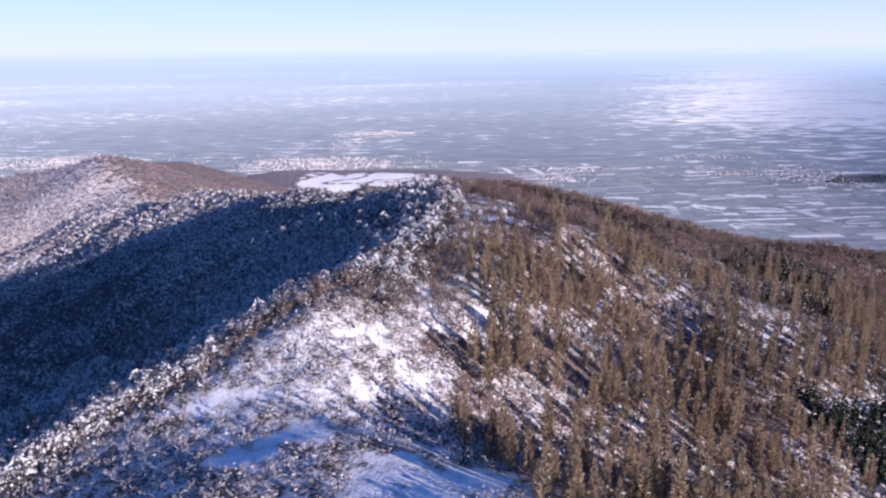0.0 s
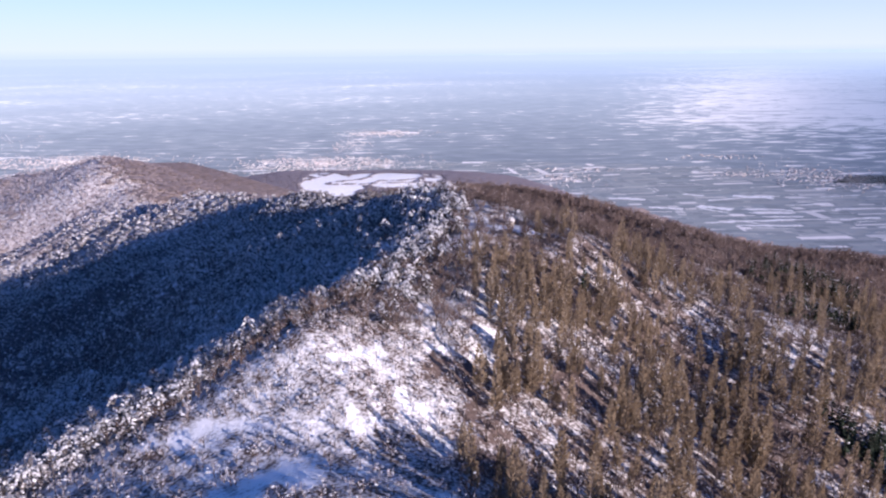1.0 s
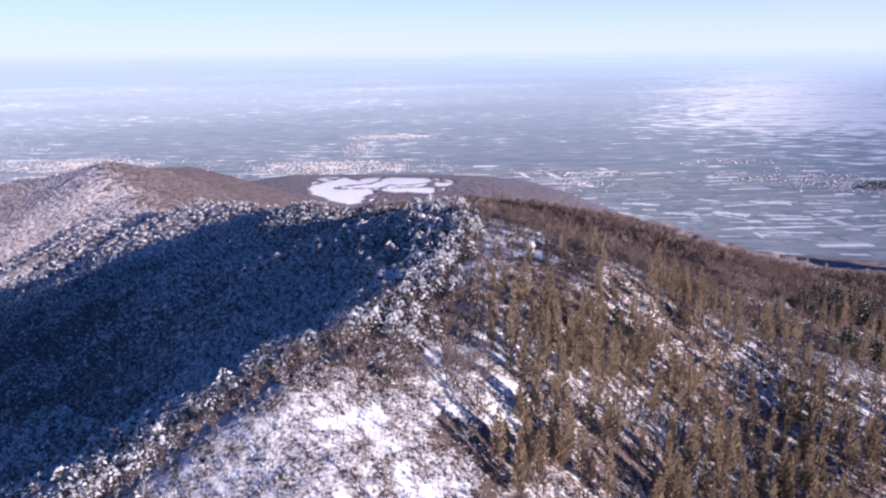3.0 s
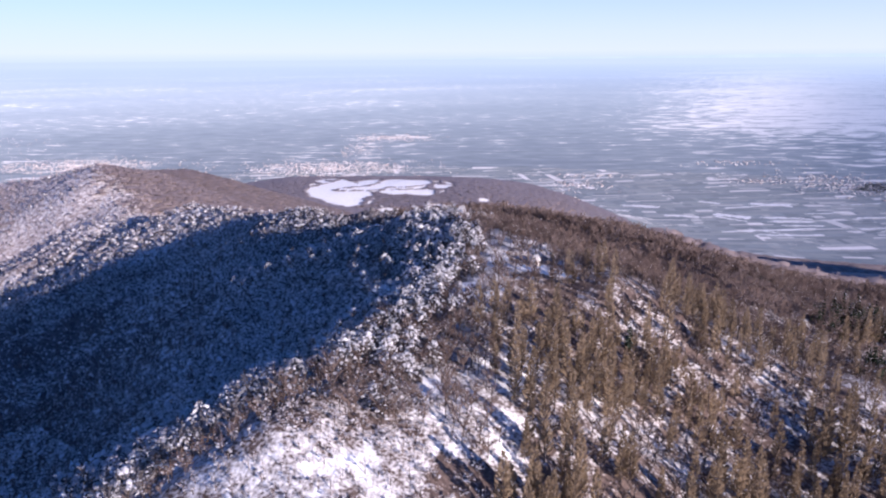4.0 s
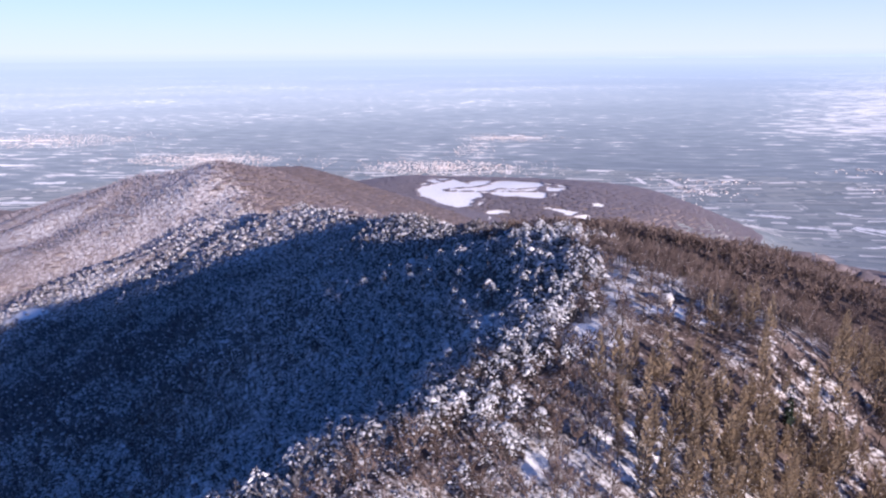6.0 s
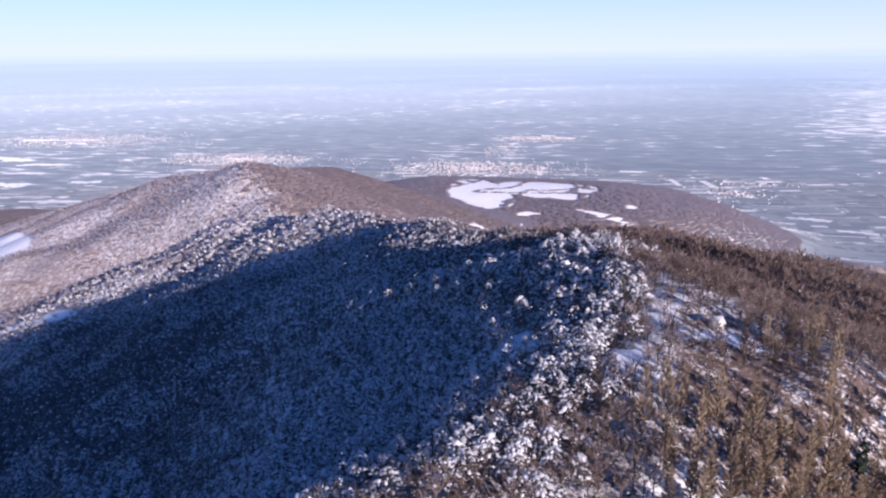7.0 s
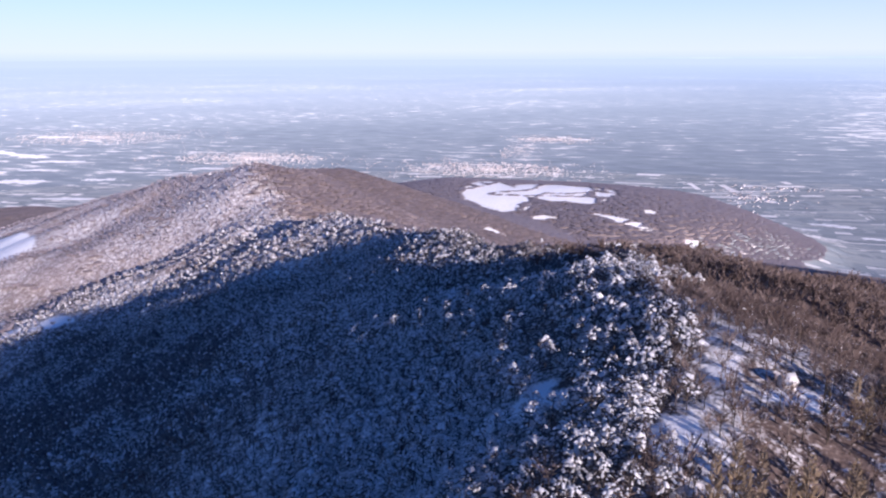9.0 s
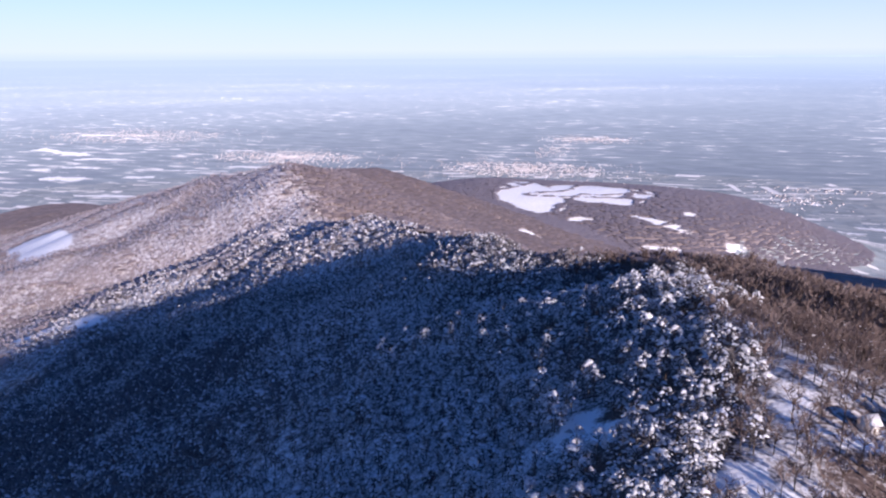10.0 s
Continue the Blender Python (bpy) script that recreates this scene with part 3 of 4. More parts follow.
def scatter(name, kinds, places, mats, label, category):
    """Many trees of one sort joined into one mesh. places: x, y, size."""
    allv, allf, allm, allt, k = [], [], [], [], 0
    protos = [gather(t + c + s) for t, c, s in kinds]
    pick = rng.integers(len(protos), size=len(places))
    fx, fy, fz, _ = far_place(places[:, 0], places[:, 1])
    zs = land(places[:, 0], places[:, 1]) + fz
    places = np.stack([fx, fy, places[:, 2]], -1)
    for p, (v, f, m) in enumerate(protos):
        sel = np.nonzero(pick == p)[0]
        if not len(sel):
            continue
        n = len(sel)
        a, s = rng.uniform(0, 2 * math.pi, n), places[sel, 2]
        ca, sa = np.cos(a) * s, np.sin(a) * s
        out = np.empty((n, len(v), 3), np.float32)
        out[:, :, 0] = v[None, :, 0] * ca[:, None] - v[None, :, 1] * sa[:, None] + places[sel, 0][:, None]
        out[:, :, 1] = v[None, :, 0] * sa[:, None] + v[None, :, 1] * ca[:, None] + places[sel, 1][:, None]
        out[:, :, 2] = v[None, :, 2] * (s * rng.uniform(0.85, 1.2, n))[:, None] + zs[sel][:, None]
        allv.append(out.reshape(-1, 3))
        allf.append((f[None] + (np.arange(n) * len(v))[:, None, None] + k).reshape(-1, 3))
        allm.append(np.tile(m, n))
        allt.append(np.repeat(rng.uniform(0, 1, n), len(v)))
        k += n * len(v)
    ob = mesh_object(name, np.vstack(allv), np.vstack(allf), mats, np.concatenate(allm), np.concatenate(allt))
    return tagged(ob, label, category, kind="stuff")


def tree_thing(name, kind, mats, label, category, group):
    """One tree with its parts, at the origin."""
    objs = []
    for part_name, pieces, m in zip(("trunk", "crown", "snow"), kind, mats):
        if pieces:
            v, f, _ = gather(pieces)
            objs.append(mesh_object(part_name, v, f, [m], None, np.full(len(v), 0.5)))
            if part_name == "snow":
                tagged(objs[-1], kind="stuff")
    root = new(name)
    for o in objs:
        o.parent = root
    return tagged(root, label, category, group)


def plant(name, kinds, places, mats, label, category, group):
    """Single trees: a few built, the rest copied."""
    first = []
    zs = land(places[:, 0], places[:, 1])
    for i, (x, y, s) in enumerate(places):
        m = pose(x, y, zs[i], rng.normal() * 1.5, rng.normal() * 1.5, rng.uniform(0, 360))
        if i < len(kinds):
            ob = tree_thing(name, kinds[i], mats, label, category, group)
            ob.matrix_basis = m @ Matrix.Scale(s, 4)
            first.append(ob)
        else:
            ob = copy_thing(first[i % len(first)], m)
            ob.scale = (s, s, s * rng.uniform(0.9, 1.15))


def stand(x0, x1, y0, y1, step):
    """Places on a shaken grid."""
    x, y = np.meshgrid(np.arange(x0, x1, step), np.arange(y0, y1, step))
    x, y = x.ravel(), y.ravel()
    return x + rng.uniform(-0.5, 0.5, len(x)) * step * 0.95, y + rng.uniform(-0.5, 0.5, len(x)) * step * 0.95


def chosen(x, y, keep, size):
    return np.stack([x, y, size], -1)[keep]


def in_wedge(x, y):
    """The stretch of land ahead of the path's start."""
    return (x > -(y * 1.05 + 60)) & (x < y * 0.72 + 40)


# larch wood on the sunny slope
x, y = stand(-30, 330, 128, 420, 5.2)
edge = larch_edge(y)
top = 335 + 0.25 * (x - 30) + (fractal(x, y, 40, 11) - 0.5) * 34 + 6 + rng.normal(size=len(x)) * 6
wood = in_wedge(x, y) & (x > edge + (fractal(x, y, 25, 12) - 0.5) * 30 + rng.normal(size=len(x)) * 4) & (y < top) & (open_snow(x, y) < 0.4)
dense = fractal(x, y, 30, 13)
u = rng.uniform(size=len(x))
dark = (ellipse(x, y, 160, 238, 34, 13) > 0.3) | (ellipse(x, y, 205, 400, 34, 12, 10) > 0.3) | (ellipse(x, y, 190, 352, 26, 8, 10) > 0.3)
is_larch = wood & ~dark & (u < np.clip((dense - 0.28) * 2.6, 0.12, 0.97))
mixed = wood & ~dark & ~is_larch & (u < 0.98)
size = rng.uniform(0.62, 1.2, len(x))
near = (y < 250) & (x < 105)
kinds = [larch(rng.uniform(13, 17), 330, 5) for _ in range(8)]
near_larch = chosen(x, y, is_larch & near, size)[:300]
plant("larch", kinds, near_larch, (BARK, LARCH, CLOTTED), "slender golden-brown larch standing in snow", "tree", "larches on the slope")
rest = np.vstack([chosen(x, y, is_larch & near, size)[300:], chosen(x, y, is_larch & ~near, size)])
scatter("larch_wood", [larch(rng.uniform(12.5, 17), 230, 3) for _ in range(10)], rest, [BARK, LARCH, CLOTTED], "golden-brown larch wood on the sunny snowy slope", "woodland")
scatter("mixed_wood", [bare(rng.uniform(6, 9), 60, 4, thick=0.22, lump=0.2) for _ in range(8)], chosen(x, y, mixed, size), [BARK, TWIG, CLOTTED], "grey-brown leafless trees among larches", "woodland")
x, y = stand(110, 260, 215, 420, 3.6)
dark = (ellipse(x, y, 160, 238, 34, 13) > 0.3) | (ellipse(x, y, 205, 400, 34, 12, 10) > 0.3) | (ellipse(x, y, 190, 352, 26, 8, 10) > 0.3)
scatter("spruce_stand", [spruce(rng.uniform(10, 13), 8) for _ in range(5)], chosen(x, y, dark, rng.uniform(0.7, 1.1, len(x))), [BARK, SPRUCE, CLOTTED], "dark green spruces dusted with snow", "woodland")

plant("spruce", [spruce(12, 10)], np.array([(60.0, 312.0, 1.0)]), (BARK, SPRUCE, CLOTTED), "lone dark green spruce among bare larches", "tree", "spruces on the slope")

# leafless wood on the east spur and along the crest
x, y = stand(-60, 400, 240, 600, 4.4)
edge = larch_edge(y)
s = crest_side(x, y)
top = 337 + 0.25 * (x - 30)
crest_wood = in_wedge(x, y) & (((y >= top) & (s < np.where(y > 450, -12, 8))) | ((np.abs(s) < 14) & (y > 245) & (x < edge))) & (open_snow(x, y) < 0.3) & (np.hypot(x - 32, y - 358) > 5) & (rng.uniform(size=len(x)) < np.where(y < 385, 0.9, 0.97))
size = rng.uniform(0.7, 1.15, len(x))
label = "mauve-brown leafless wood along the crest"
scatter("leafless_wood", [bare(rng.uniform(7.5, 10.5), 120, 5, thick=0.15, spread=0.32, limbs=8, lump=0.16) for _ in range(10)], chosen(x, y, crest_wood & (y < 425), size), [BARK, CREST_TWIG, CLOTTED], label, "woodland")
scatter("leafless_wood_beyond", [bare(rng.uniform(7.0, 10.0), 48, 1, thick=0.42, spread=0.36, limbs=8, lump=0.2, low=0.15) for _ in range(8)], chosen(x, y, crest_wood & (y >= 425) & (x > -140 + 0.4 * (600 - y)) & (x < 400), size), [BARK, CREST_TWIG, CLOTTED], label, "woodland")

# snow-laden wood on the shaded slope
x, y = stand(-520, 30, 170, 720, 4.7)
s = crest_side(x, y)
shade = in_wedge(x, y) & (s > np.where(y > 450, -14, 8)) & (open_snow(x, y) < 0.35) & ((y > 225 + (x + 50) * -0.05) | (x < -60)) & (y > 245 + np.minimum(0, (x + 55)) * 0.85) & (rng.uniform(size=len(x)) < 0.95)
size = rng.uniform(0.75, 1.25, len(x))
share = np.interp(s, [0, 18, 50, 70, 130, 220, 320], [0.05, 0.14, 0.34, 0.84, 0.84, 0.28, 0.06]) + np.clip((y - 560) / 200, 0, 0.2) + 0.42 * np.clip((y - 315) / 35, 0, 1) * np.clip((75 - s) / 50, 0, 1)
laden_here = share + 2.0 * (fractal(x, y, 70, 15) - 0.5) + 1.1 * (fractal(x, y, 22, 16) - 0.5) > rng.uniform(0.2, 0.8, len(x))
close = (x > -110) & (y < 420) & (y > 262)
deep = np.hypot(x, y - 150) > 330
label = "leafless tree laden with cushions of snow on the shaded slope"
near_laden = rng.permutation(chosen(x, y, shade & laden_here & close, size))
plant("snowy_tree", [laden(rng.uniform(7.5, 10), 62, 70, 0.2) for _ in range(8)], near_laden[:290], (BARK, BOUGH, CLOTTED), label, "tree", "snow-laden trees")
rest = np.vstack([near_laden[290:], chosen(x, y, shade & laden_here & ~close & ~deep, size)])
mats = [BARK, BOUGH, CLOTTED]
scatter("snowy_wood", [laden(rng.uniform(7.5, 10), 34, 40, 0.28, 1.15) for _ in range(10)], rest, mats, "snow-laden leafless wood on the shaded slope", "woodland")
scatter("valley_snowy_wood", [laden(rng.uniform(7.5, 9.5), 10, 12, 0.5, 1.6) for _ in range(8)], chosen(x, y, shade & laden_here & deep, size), mats, "snow-laden leafless wood down in the shaded valley", "woodland")
brow = (s < 38) & (y < 470)
scatter("brow_wood", [bare(rng.uniform(6.5, 9.5), 80, 9, thick=0.17, spread=0.36, limbs=8, lump=0.26) for _ in range(8)], chosen(x, y, shade & ~laden_here & brow, size), [BARK, CREST_TWIG, CLOTTED], "brown leafless wood flecked with snow on the brow", "woodland")
scatter("shaded_wood", [bare(rng.uniform(7, 10), 44, 9, thick=0.24, lump=0.36) for _ in range(8)], chosen(x, y, shade & ~laden_here & ~deep & ~brow, size), [BARK, VALLEY, CLOTTED], "dark leafless wood with scraps of snow", "woodland")
scatter("valley_wood", [far_tree(8.5, 4, 1, 8, 0.6) for _ in range(8)], chosen(x, y, shade & ~laden_here & deep, size), [BARK, VALLEY, CLOTTED], "dark leafless wood down in the shaded valley", "woodland")

# belt of trees on the west spur, scrub on the open snow
x, y = stand(-260, 0, 90, 320, 3.6)
along = np.interp(x, [-230, -150, -116, -83, -49, -28, -12], [185, 205, 213, 226, 246, 272, 300])
belt = (np.abs(y - along - 5) < 10) & (x < -8)
places = rng.permutation(chosen(x, y, belt, rng.uniform(0.55, 0.9, len(x))))
kinds = [bare(rng.uniform(6.0, 8.5), 100, 12, thick=0.12, spread=0.4, limbs=9, lump=0.25, low=0.0) for _ in range(6)]
plant("spur_tree", kinds, places[:280], (BARK, RUSSET, CLOTTED), "bushy brown leafless tree with snow on its twigs", "tree", "trees on the spur")
if len(places) > 280:
    scatter("spur_wood", kinds, places[280:], [BARK, RUSSET, CLOTTED], "bushy brown leafless trees with snowy twigs", "woodland")
x, y = stand(-190, 30, 120, 310, 2.6)
along = np.interp(x, [-230, -150, -116, -83, -49, -28, -12, 12], [180, 200, 208, 221, 241, 268, 296, 310])
scrub = (y < along) & (x < larch_edge(y) - 2) & (rng.uniform(size=len(x)) < 0.52 + 0.40 * (fractal(x, y, 22, 17) > 0.47)) & (open_snow(x, y) < 0.9)
places = rng.permutation(chosen(x, y, scrub, rng.uniform(0.45, 1.1, len(x))))
plant("snowy_shrub", [bare(rng.uniform(3.0, 5.5), 40, 16, thick=0.075, spread=0.45, limbs=7, lump=0.22, low=0.05) for _ in range(6)], places[:300], (BARK, GREY, CLOTTED), "low leafless shrub powdered with snow", "shrub", "shrubs on the open snow")
if len(places) > 300:
    scatter("scrub", [bare(rng.uniform(3.0, 5.5), 28, 12, thick=0.09, spread=0.45, limbs=7, lump=0.23, low=0.05) for _ in range(6)], places[300:], [BARK, GREY, CLOTTED], "low leafless scrub powdered with snow", "scrub")

# woods of the farther slopes
x, y = stand(-1500, 700, 560, 1420, 6.8)
s = crest_side(x, y)
h = land(x, y)
ok = in_wedge(x, y) & (h > 90) & (open_snow(x, y) < 0.4) & (((x < 90) & ((y > 705) | (s < -30))) | (y > 590 + 0.1 * np.abs(x - 150))) & (rng.uniform(size=len(x)) < 0.94)
u = rng.uniform(size=len(x))
size = rng.uniform(0.75, 1.2, len(x))
blur = (fractal(x, y, 130, 21) - 0.5)
snowy = (s > -8) & (u < np.clip((1000 + blur * 260 - y) / 120, 0.10, 0.85)) & (x > -620 + blur * 200)
russet = ~snowy & (u < np.clip((25 + blur * 120 - s) / 60, 0.08, 1.0))
pale = ~snowy & ~russet
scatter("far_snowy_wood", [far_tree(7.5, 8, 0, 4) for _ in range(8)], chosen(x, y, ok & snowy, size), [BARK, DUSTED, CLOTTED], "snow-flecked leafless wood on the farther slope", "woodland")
scatter("far_pale_wood", [far_tree(6.0, 3, 0, 3) for _ in range(6)], chosen(x, y, ok & pale, size), [BARK, HAZED_PALE, CLOTTED], "greyish leafless wood over thin snow", "woodland")
scatter("far_russet_wood", [tuft(5.2) for _ in range(6)] + [far_tree(6.5, 4, 0, 3) for _ in range(2)], chosen(x, y, ok & russet, size), [BARK, HAZED_HILL, CLOTTED], "russet leafless wood on the far hill", "woodland")
x, y = stand(-2000, 1000, 1420, 2560, 7.6)
h = land(x, y)
hedge = (np.abs(fractal(x, y, 150, 27) - 0.5) < 0.022) | (np.abs(vnoise(x, y * 2.2, 170, 28) - 0.45) < 0.03)
ok = in_wedge(x, y) & (h > 34 + (fractal(x, y, 260, 23) - 0.5) * 40) & ((open_snow(x, y) < 0.3) | hedge) & (rng.uniform(size=len(x)) < 0.85)
flank = y < 1880 + (fractal(x, y, 200, 35) - 0.5) * 160
size = rng.uniform(0.9, 1.4, len(x))
scatter("hill_wood", [tuft(3.4, 6, 1.7) for _ in range(8)], chosen(x, y, ok & flank, size), [BARK, HAZED_HILL, CLOTTED], "russet leafless woods on the hill's long flank", "woodland")
scatter("foothill_wood", [tuft(3.4, 6, 1.7) for _ in range(8)], chosen(x, y, ok & ~flank, size), [BARK, HAZED_FOOT, CLOTTED], "brown-grey leafless woods on the foothills", "woodland")
x, y = stand(1650, 2400, 2960, 3300, 9.5)
scatter("conifer_wood", [spruce(11, 4) for _ in range(3)], chosen(x, y, ellipse(x, y, 1960, 3130, 250, 85, 5) > 0.25, rng.uniform(0.9, 1.4, len(x))), [BARK, SPRUCE, CLOTTED], "dark conifer wood beside the village", "woodland")


# ---------------------------------------------------------------- fields of the plain
def field_material():
    m, nt, b = material("winter_field", 0.9)
    isl = nt.nodes.new("ShaderNodeNewGeometry").outputs["Random Per Island"]
    # bare fields take a painted haze tint; the palest are snow
    hazed_crop = ramp(nt, isl, [(0.0, (0.20, 0.238, 0.265)), (0.35, (0.275, 0.315, 0.34)), (0.55, (0.36, 0.385, 0.405)), (0.80, (0.30, 0.338, 0.35)), (0.88, (0.64, 0.645, 0.66)), (1.0, (0.88, 0.86, 0.86))])
    n = noise_node(nt, 0.03, 3)
    nt.links.new(mix(nt, math_node(nt, "MULTIPLY", n, 0.35), hazed_crop, (0.24, 0.252, 0.275)), b.inputs["Base Color"])
    return m


def build_fields(count):
    ang = rng.uniform(radians(28), radians(150), count)
    R = np.sqrt(rng.uniform(1700 ** 2, 3700 ** 2, count))
    cx, cy = HUB[0] + R * np.cos(ang), HUB[1] + R * np.sin(ang)
    block = vnoise(cx, cy, 700, 31)
    keep = (land(cx, cy) < 80) & (open_snow(cx, cy) < 0.05)
    cx, cy, block = cx[keep], cy[keep], block[keep]
    n = len(cx)
    turn = np.radians(4 + (block - 0.5) * 26 + rng.normal(size=n) * 2 + np.where(rng.uniform(size=n) < 0.12, 90, 0))
    ln, wd = rng.uniform(20, 95, n), rng.uniform(6, 20, n)
    a, b = np.array([-1, -1, -0.33, -0.33, 0.33, 0.33, 1, 1]), np.array([-1, 1] * 4)
    px = cx[:, None] + np.cos(turn)[:, None] * ln[:, None] * a - np.sin(turn)[:, None] * wd[:, None] * b
    py = cy[:, None] + np.sin(turn)[:, None] * ln[:, None] * a + np.cos(turn)[:, None] * wd[:, None] * b
    X, Y, Z, K = far_place(px, py)
    lift = 0.25 + np.arange(n)[:, None] * 0.0001
    v = np.stack([X, Y, Z + land(px, py) + lift], -1).reshape(-1, 3)
    f = (np.array([(0, 2, 3, 1), (2, 4, 5, 3), (4, 6, 7, 5)])[None] + (np.arange(n) * 8)[:, None, None]).reshape(-1, 4)
    ob = mesh_object("farm_fields", v, f, [field_material()])
    return tagged(ob, "narrow winter fields, some snow-covered, some bare", "fields", kind="stuff")


build_fields(6500)


# fields under unbroken snow: middle, half length, half breadth, turn
SNOWY_FIELDS = [(1000, 2600, 75, 34, -35), (1175, 2560, 90, 20, -8), (1170, 2500, 95, 15, -6), (1180, 2440, 80, 13, -4), (1030, 2385, 170, 26, 8), (1220, 2795, 90, 32, -15), (825, 2590, 55, 26, -20), (745, 2780, 60, 18, -20),
                (1010, 2840, 50, 20, -40), (1090, 2310, 110, 14, -2), (720, 2770, 80, 18, -20), (615, 2700, 45, 14, 0), (800, 2605, 45, 18, -10), (370, 2850, 55, 18, -25), (1170, 2770, 190, 14, 14), (980, 2560, 75, 20, -50), (1030, 2350, 75, 18, -40),
                (1340, 2640, 100, 16, 5), (1500, 2560, 90, 14, 5), (1560, 2800, 110, 16, 10), (1420, 2400, 100, 14, 8), (-2240, 2880, 130, 80, 40), (-2400, 3060, 90, 45, 20), (-2720, 2930, 130, 70, 0), (-2190, 2620, 140, 26, 12), (-2185, 2411, 70, 26, 0),
                (-3050, 3540, 140, 50, 10), (-3500, 3750, 300, 70, -20), (-2250, 3300, 200, 36, 10), (-2050, 3500, 160, 34, 10), (-2900, 3250, 120, 30, 5), (-1850, 3050, 90, 22, 10), (-2400, 4090, 80, 40, 10), (-2200, 4010, 60, 30, 5), (-2050, 3940, 90, 30, -10),
                (-600, 3620, 70, 30, 5), (-480, 3540, 60, 24, 0), (-350, 3470, 70, 24, -8), (-4000, 4640, 160, 50, 20), (-3600, 4520, 140, 45, -15), (-380, 5400, 60, 40, 0), (-250, 5250, 70, 36, 0)]


def build_snowy_fields():
    v, f, k = [], [], 0
    for cx, cy, ln, wd, turn in SNOWY_FIELDS:
        c, sn = math.cos(radians(turn)), math.sin(radians(turn))
        for half in (-1, 1):
            if rng.uniform() < 0.15:
                continue
            a = np.linspace(-1, 1, 12)
            top = wd * (0.3 + 0.7 * rng.uniform(size=12)) if half > 0 else np.full(12, -1.0)
            low = np.full(12, 1.0) if half > 0 else -wd * (0.3 + 0.7 * rng.uniform(size=12))
            u = np.concatenate([a, a]) * ln * rng.uniform(0.75, 1.0) + rng.normal() * ln * 0.08
            w = np.concatenate([low, top])
            X, Y, Z, K = far_place(cx + u * c - w * sn, cy + u * sn + w * c)
            v.append(np.stack([X, Y, Z + land(cx + u * c - w * sn, cy + u * sn + w * c) + 0.95 + k * 0.0003], -1))
            i = np.arange(11)
            f.append(np.stack([i, i + 1, i + 13, i + 12], -1) + k)
            k += 24
    ob = mesh_object("snowy_fields", np.vstack(v), np.vstack(f), [SNOW])
    return tagged(ob, "narrow plain fields lying under unbroken white snow", "fields", kind="stuff")


build_snowy_fields()


# ---------------------------------------------------------------- villages
def wall_material():
    m, nt, b = material("rendered_wall", 0.85)
    own = nt.nodes.new("ShaderNodeNewGeometry").outputs["Random Per Island"]
    nt.links.new(ramp(nt, own, [(0.0, (0.40, 0.36, 0.36)), (0.5, (0.46, 0.43, 0.43)), (1.0, (0.34, 0.30, 0.30))]), b.inputs["Base Color"])
    return m


def roof_material():
    m, nt, b = material("village_roof", 0.85)
    own = nt.nodes.new("ShaderNodeNewGeometry").outputs["Random Per Island"]
    c = ramp(nt, own, [(0.0, (0.40, 0.29, 0.26)), (0.25, (0.38, 0.30, 0.28)), (0.4, (0.56, 0.54, 0.56)), (1.0, (0.80, 0.79, 0.81))])
    nt.links.new(mix(nt, math_node(nt, "MULTIPLY", noise_node(nt, 1.5, 3), 0.25), c, (0.5, 0.5, 0.52)), b.inputs["Base Color"])
    return m


WALL, ROOF = wall_material(), roof_material()


def house_walls(w, d, h, g):
    x, y = w / 2, d / 2
    v = [(-x, -y, -1), (x, -y, -1), (x, y, -1), (-x, y, -1), (-x, -y, h), (x, -y, h), (x, y, h), (-x, y, h), (-x, 0, h + g), (x, 0, h + g)]
    f = [(0, 1, 5), (0, 5, 4), (2, 3, 7), (2, 7, 6), (1, 2, 6), (1, 6, 5), (3, 0, 4), (3, 4, 7), (5, 6, 9), (7, 4, 8)]
    return np.array(v, float), np.array(f)


def house_roof(w, d, h, g):
    x, y, t = w / 2 + 0.5, d / 2 + 0.6, 0.35
    low = h - g * 0.6 / (d / 2)
    prof = [(-y, low), (0, h + g), (y, low), (y, low + t), (0, h + g + t), (-y, low + t)]
    v = [(s * x, a, b + 0.05) for s in (-1, 1) for a, b in prof]
    f = []
    for i in range(6):
        j = (i + 1) % 6
        f += [(i, j, j + 6), (i, j + 6, i + 6)]
    f += [(0, 5, 4), (0, 4, 1), (1, 4, 3), (1, 3, 2), (6, 7, 10), (6, 10, 11), (7, 8, 9), (7, 9, 10)]
    return np.array(v, float), np.array(f)


def build_house(w, d, h, g):
    root = new("house")
    mesh_object("wall", *house_walls(w, d, h, g), [WALL], parent=root)
    mesh_object("roof", *house_roof(w, d, h, g), [ROOF], parent=root)
    return tagged(root, "small pale village house with a pitched roof", "house", "village houses")


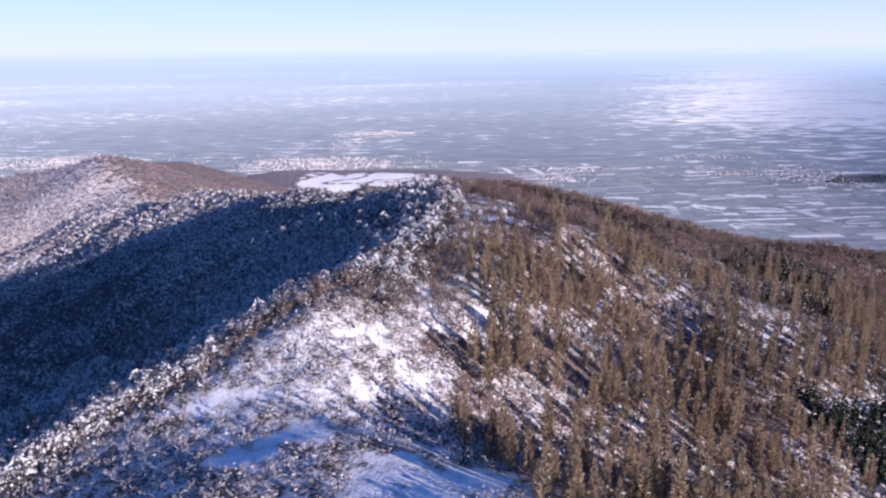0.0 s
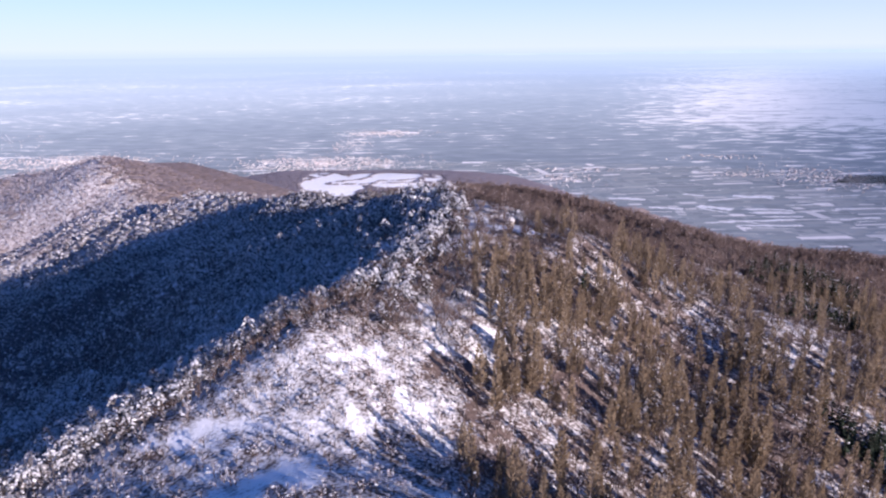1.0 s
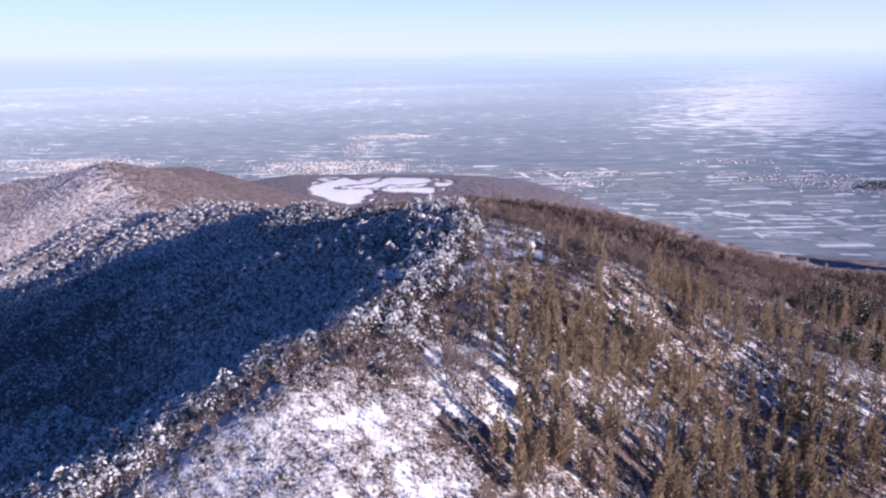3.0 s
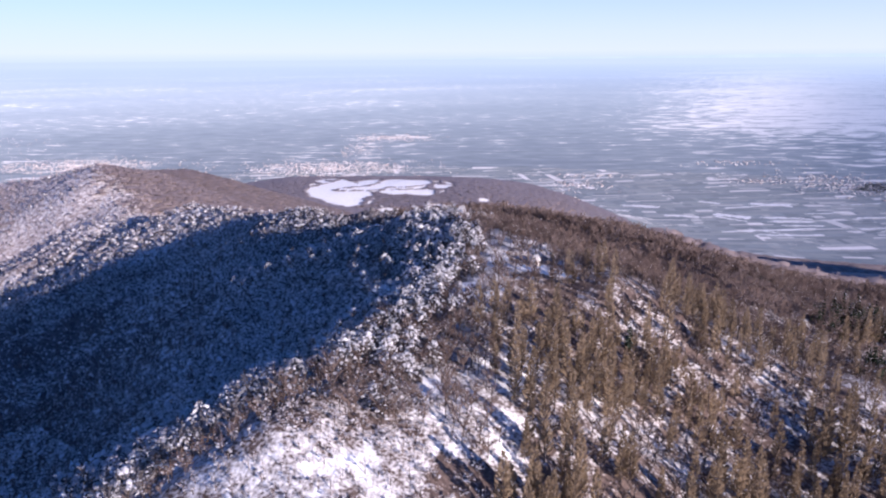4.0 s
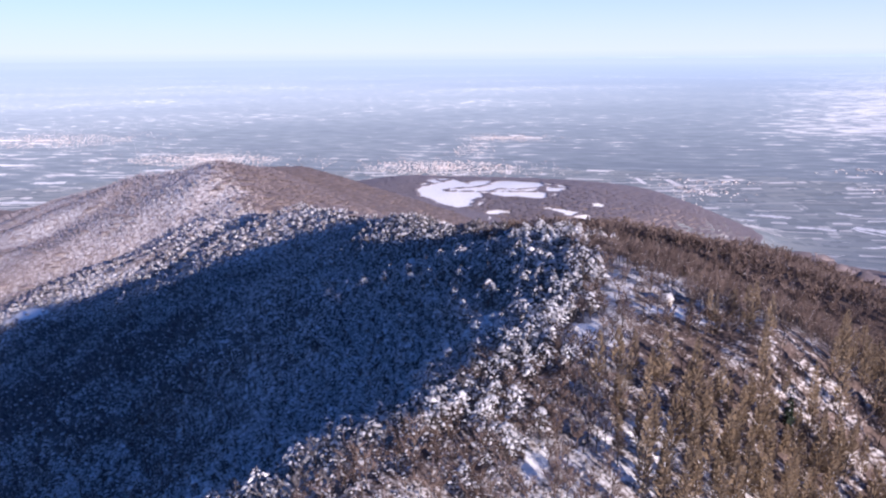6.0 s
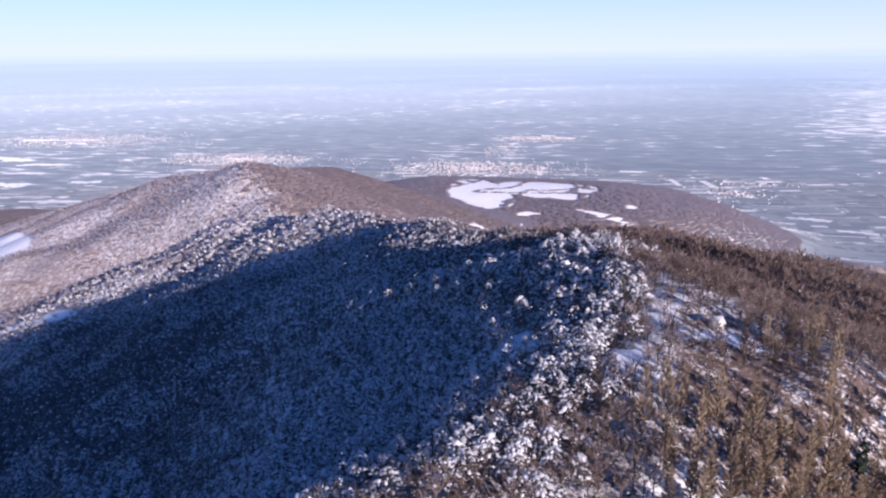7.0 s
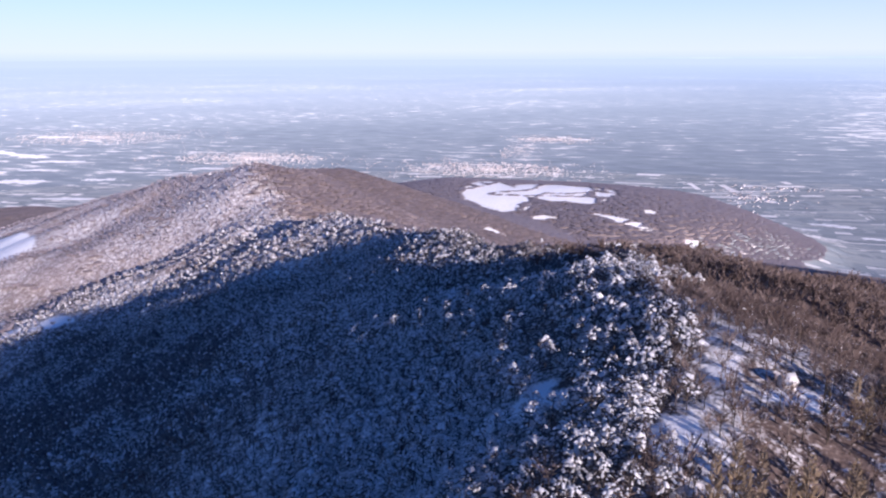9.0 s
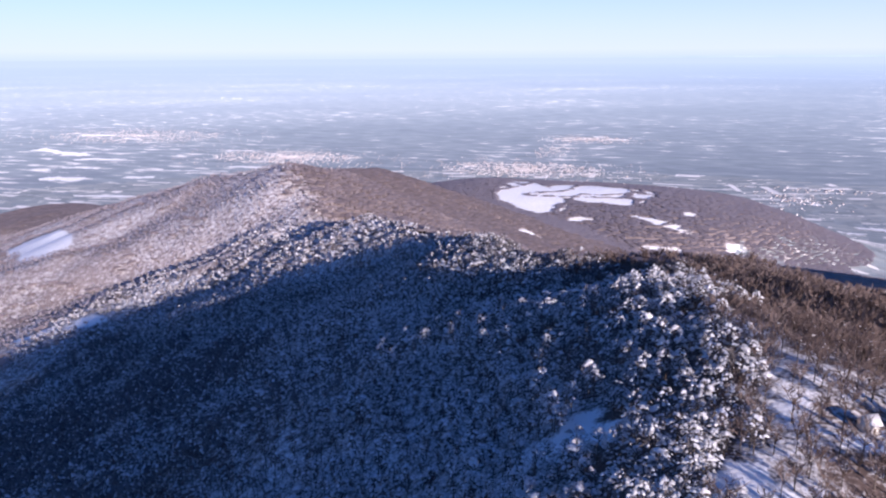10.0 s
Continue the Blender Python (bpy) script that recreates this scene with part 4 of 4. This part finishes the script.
def village(cx, cy, rx, ry, count, single=0, big=1.0):
    pieces = []
    first = []
    a = rng.uniform(0, 2 * math.pi, count)
    q = rng.uniform(size=count) ** 0.8 * np.where(rng.uniform(size=count) < 0.75, 1.0, 1.7)
    X, Y = cx + rx * q * np.cos(a), cy + ry * q * np.sin(a)
    PX, PY, PZ, K = far_place(X, Y)
    PZ = PZ + land(X, Y)
    for i in range(count):
        px, py, pz, k = float(PX[i]), float(PY[i]), float(PZ[i]), float(K[i])
        w, d, h, g = rng.uniform(8, 15) * big, rng.uniform(7, 10) * big, rng.uniform(2.2, 3.4) * big, rng.uniform(1.2, 1.9) * big
        turn = 15 + 90 * rng.integers(2) + rng.normal() * 8
        if i < single:
            if len(first) < 5:
                ob = build_house(w, d, h, g)
                ob.matrix_basis = pose(px, py, pz, 0, 0, turn)
                first.append(ob)
            else:
                copy_thing(first[i % 5], pose(px, py, pz, 0, 0, turn))
            continue
        c, s = math.cos(radians(turn)), math.sin(radians(turn))
        for (v, f), m in ((house_walls(w, d, h, g), 0), (house_roof(w, d, h, g), 1)):
            v = v * k
            v = np.stack([v[:, 0] * c - v[:, 1] * s + px, v[:, 0] * s + v[:, 1] * c + py, v[:, 2] + pz], -1)
            pieces.append((v, f, m))
    if pieces:
        v, f, m = gather(pieces)
        tagged(mesh_object("village", v, f, [WALL, ROOF], m), "far village of pale houses with snowy and red roofs", "village", kind="stuff")


village(1740, 3220, 210, 290, 420, 90, 0.6)
village(1400, 3330, 140, 90, 80, 20, 0.6)
village(400, 2960, 120, 150, 100, 60, 0.6)
village(-640, 3780, 420, 260, 1300, 0, 0.55)
village(-2050, 3900, 460, 260, 1300, 0, 0.5)
village(-3700, 4700, 700, 420, 1200, 0, 0.55)
village(-430, 5230, 260, 170, 420, 0, 0.6)
village(-600, 4600, 120, 380, 120, 0, 0.6)
village(560, 3250, 150, 140, 130, 0, 0.55)
village(700, 3500, 260, 60, 40, 0, 0.7)
village(1500, 3900, 240, 90, 50, 0, 0.7)


# ---------------------------------------------------------------- hut on the crest
def build_hut():
    plaster, nt, b = material("whitewash", 0.8)
    nt.links.new(ramp(nt, noise_node(nt, 1.4, 4), [(0.3, (0.50, 0.48, 0.45)), (0.7, (0.60, 0.58, 0.56))]), b.inputs["Base Color"])
    wood, nt, b = material("dark_wood", 0.7)
    nt.links.new(ramp(nt, noise_node(nt, 3.0, 3), [(0.3, (0.05, 0.035, 0.025)), (0.7, (0.11, 0.08, 0.06))]), b.inputs["Base Color"])
    x0, y0 = 32.0, 360.0
    root = new("hut")
    root.matrix_basis = pose(x0, y0, float(land(x0, y0)) - 0.2, 0, 0, 28) @ Matrix.Scale(0.74, 4)
    mesh_object("wall", *house_walls(4.6, 4.0, 3.4, 2.0), [plaster], parent=root)
    roof = mesh_object("roof", *house_roof(4.6, 4.0, 3.4, 2.0), [CLOTTED], parent=root)
    tagged(roof, "roof under thick snow")

    def slab(name, w, t, h, at):
        bm = bmesh.new()
        bmesh.ops.create_cube(bm, size=1.0, matrix=Matrix.Translation(at) @ Matrix.Diagonal((w, t, h, 1)))
        me = bpy.data.meshes.new(name)
        bm.to_mesh(me)
        bm.free()
        me.materials.append(wood)
        ob = new(name, me)
        ob.parent = root
    slab("door", 0.9, 0.1, 1.9, (0.6, -2.03, 0.95))
    slab("shutter", 0.7, 0.08, 0.8, (-1.1, -2.03, 1.5))
    tagged(root, "small whitewashed hut with a snowy gable roof on the crest", "hut")


build_hut()
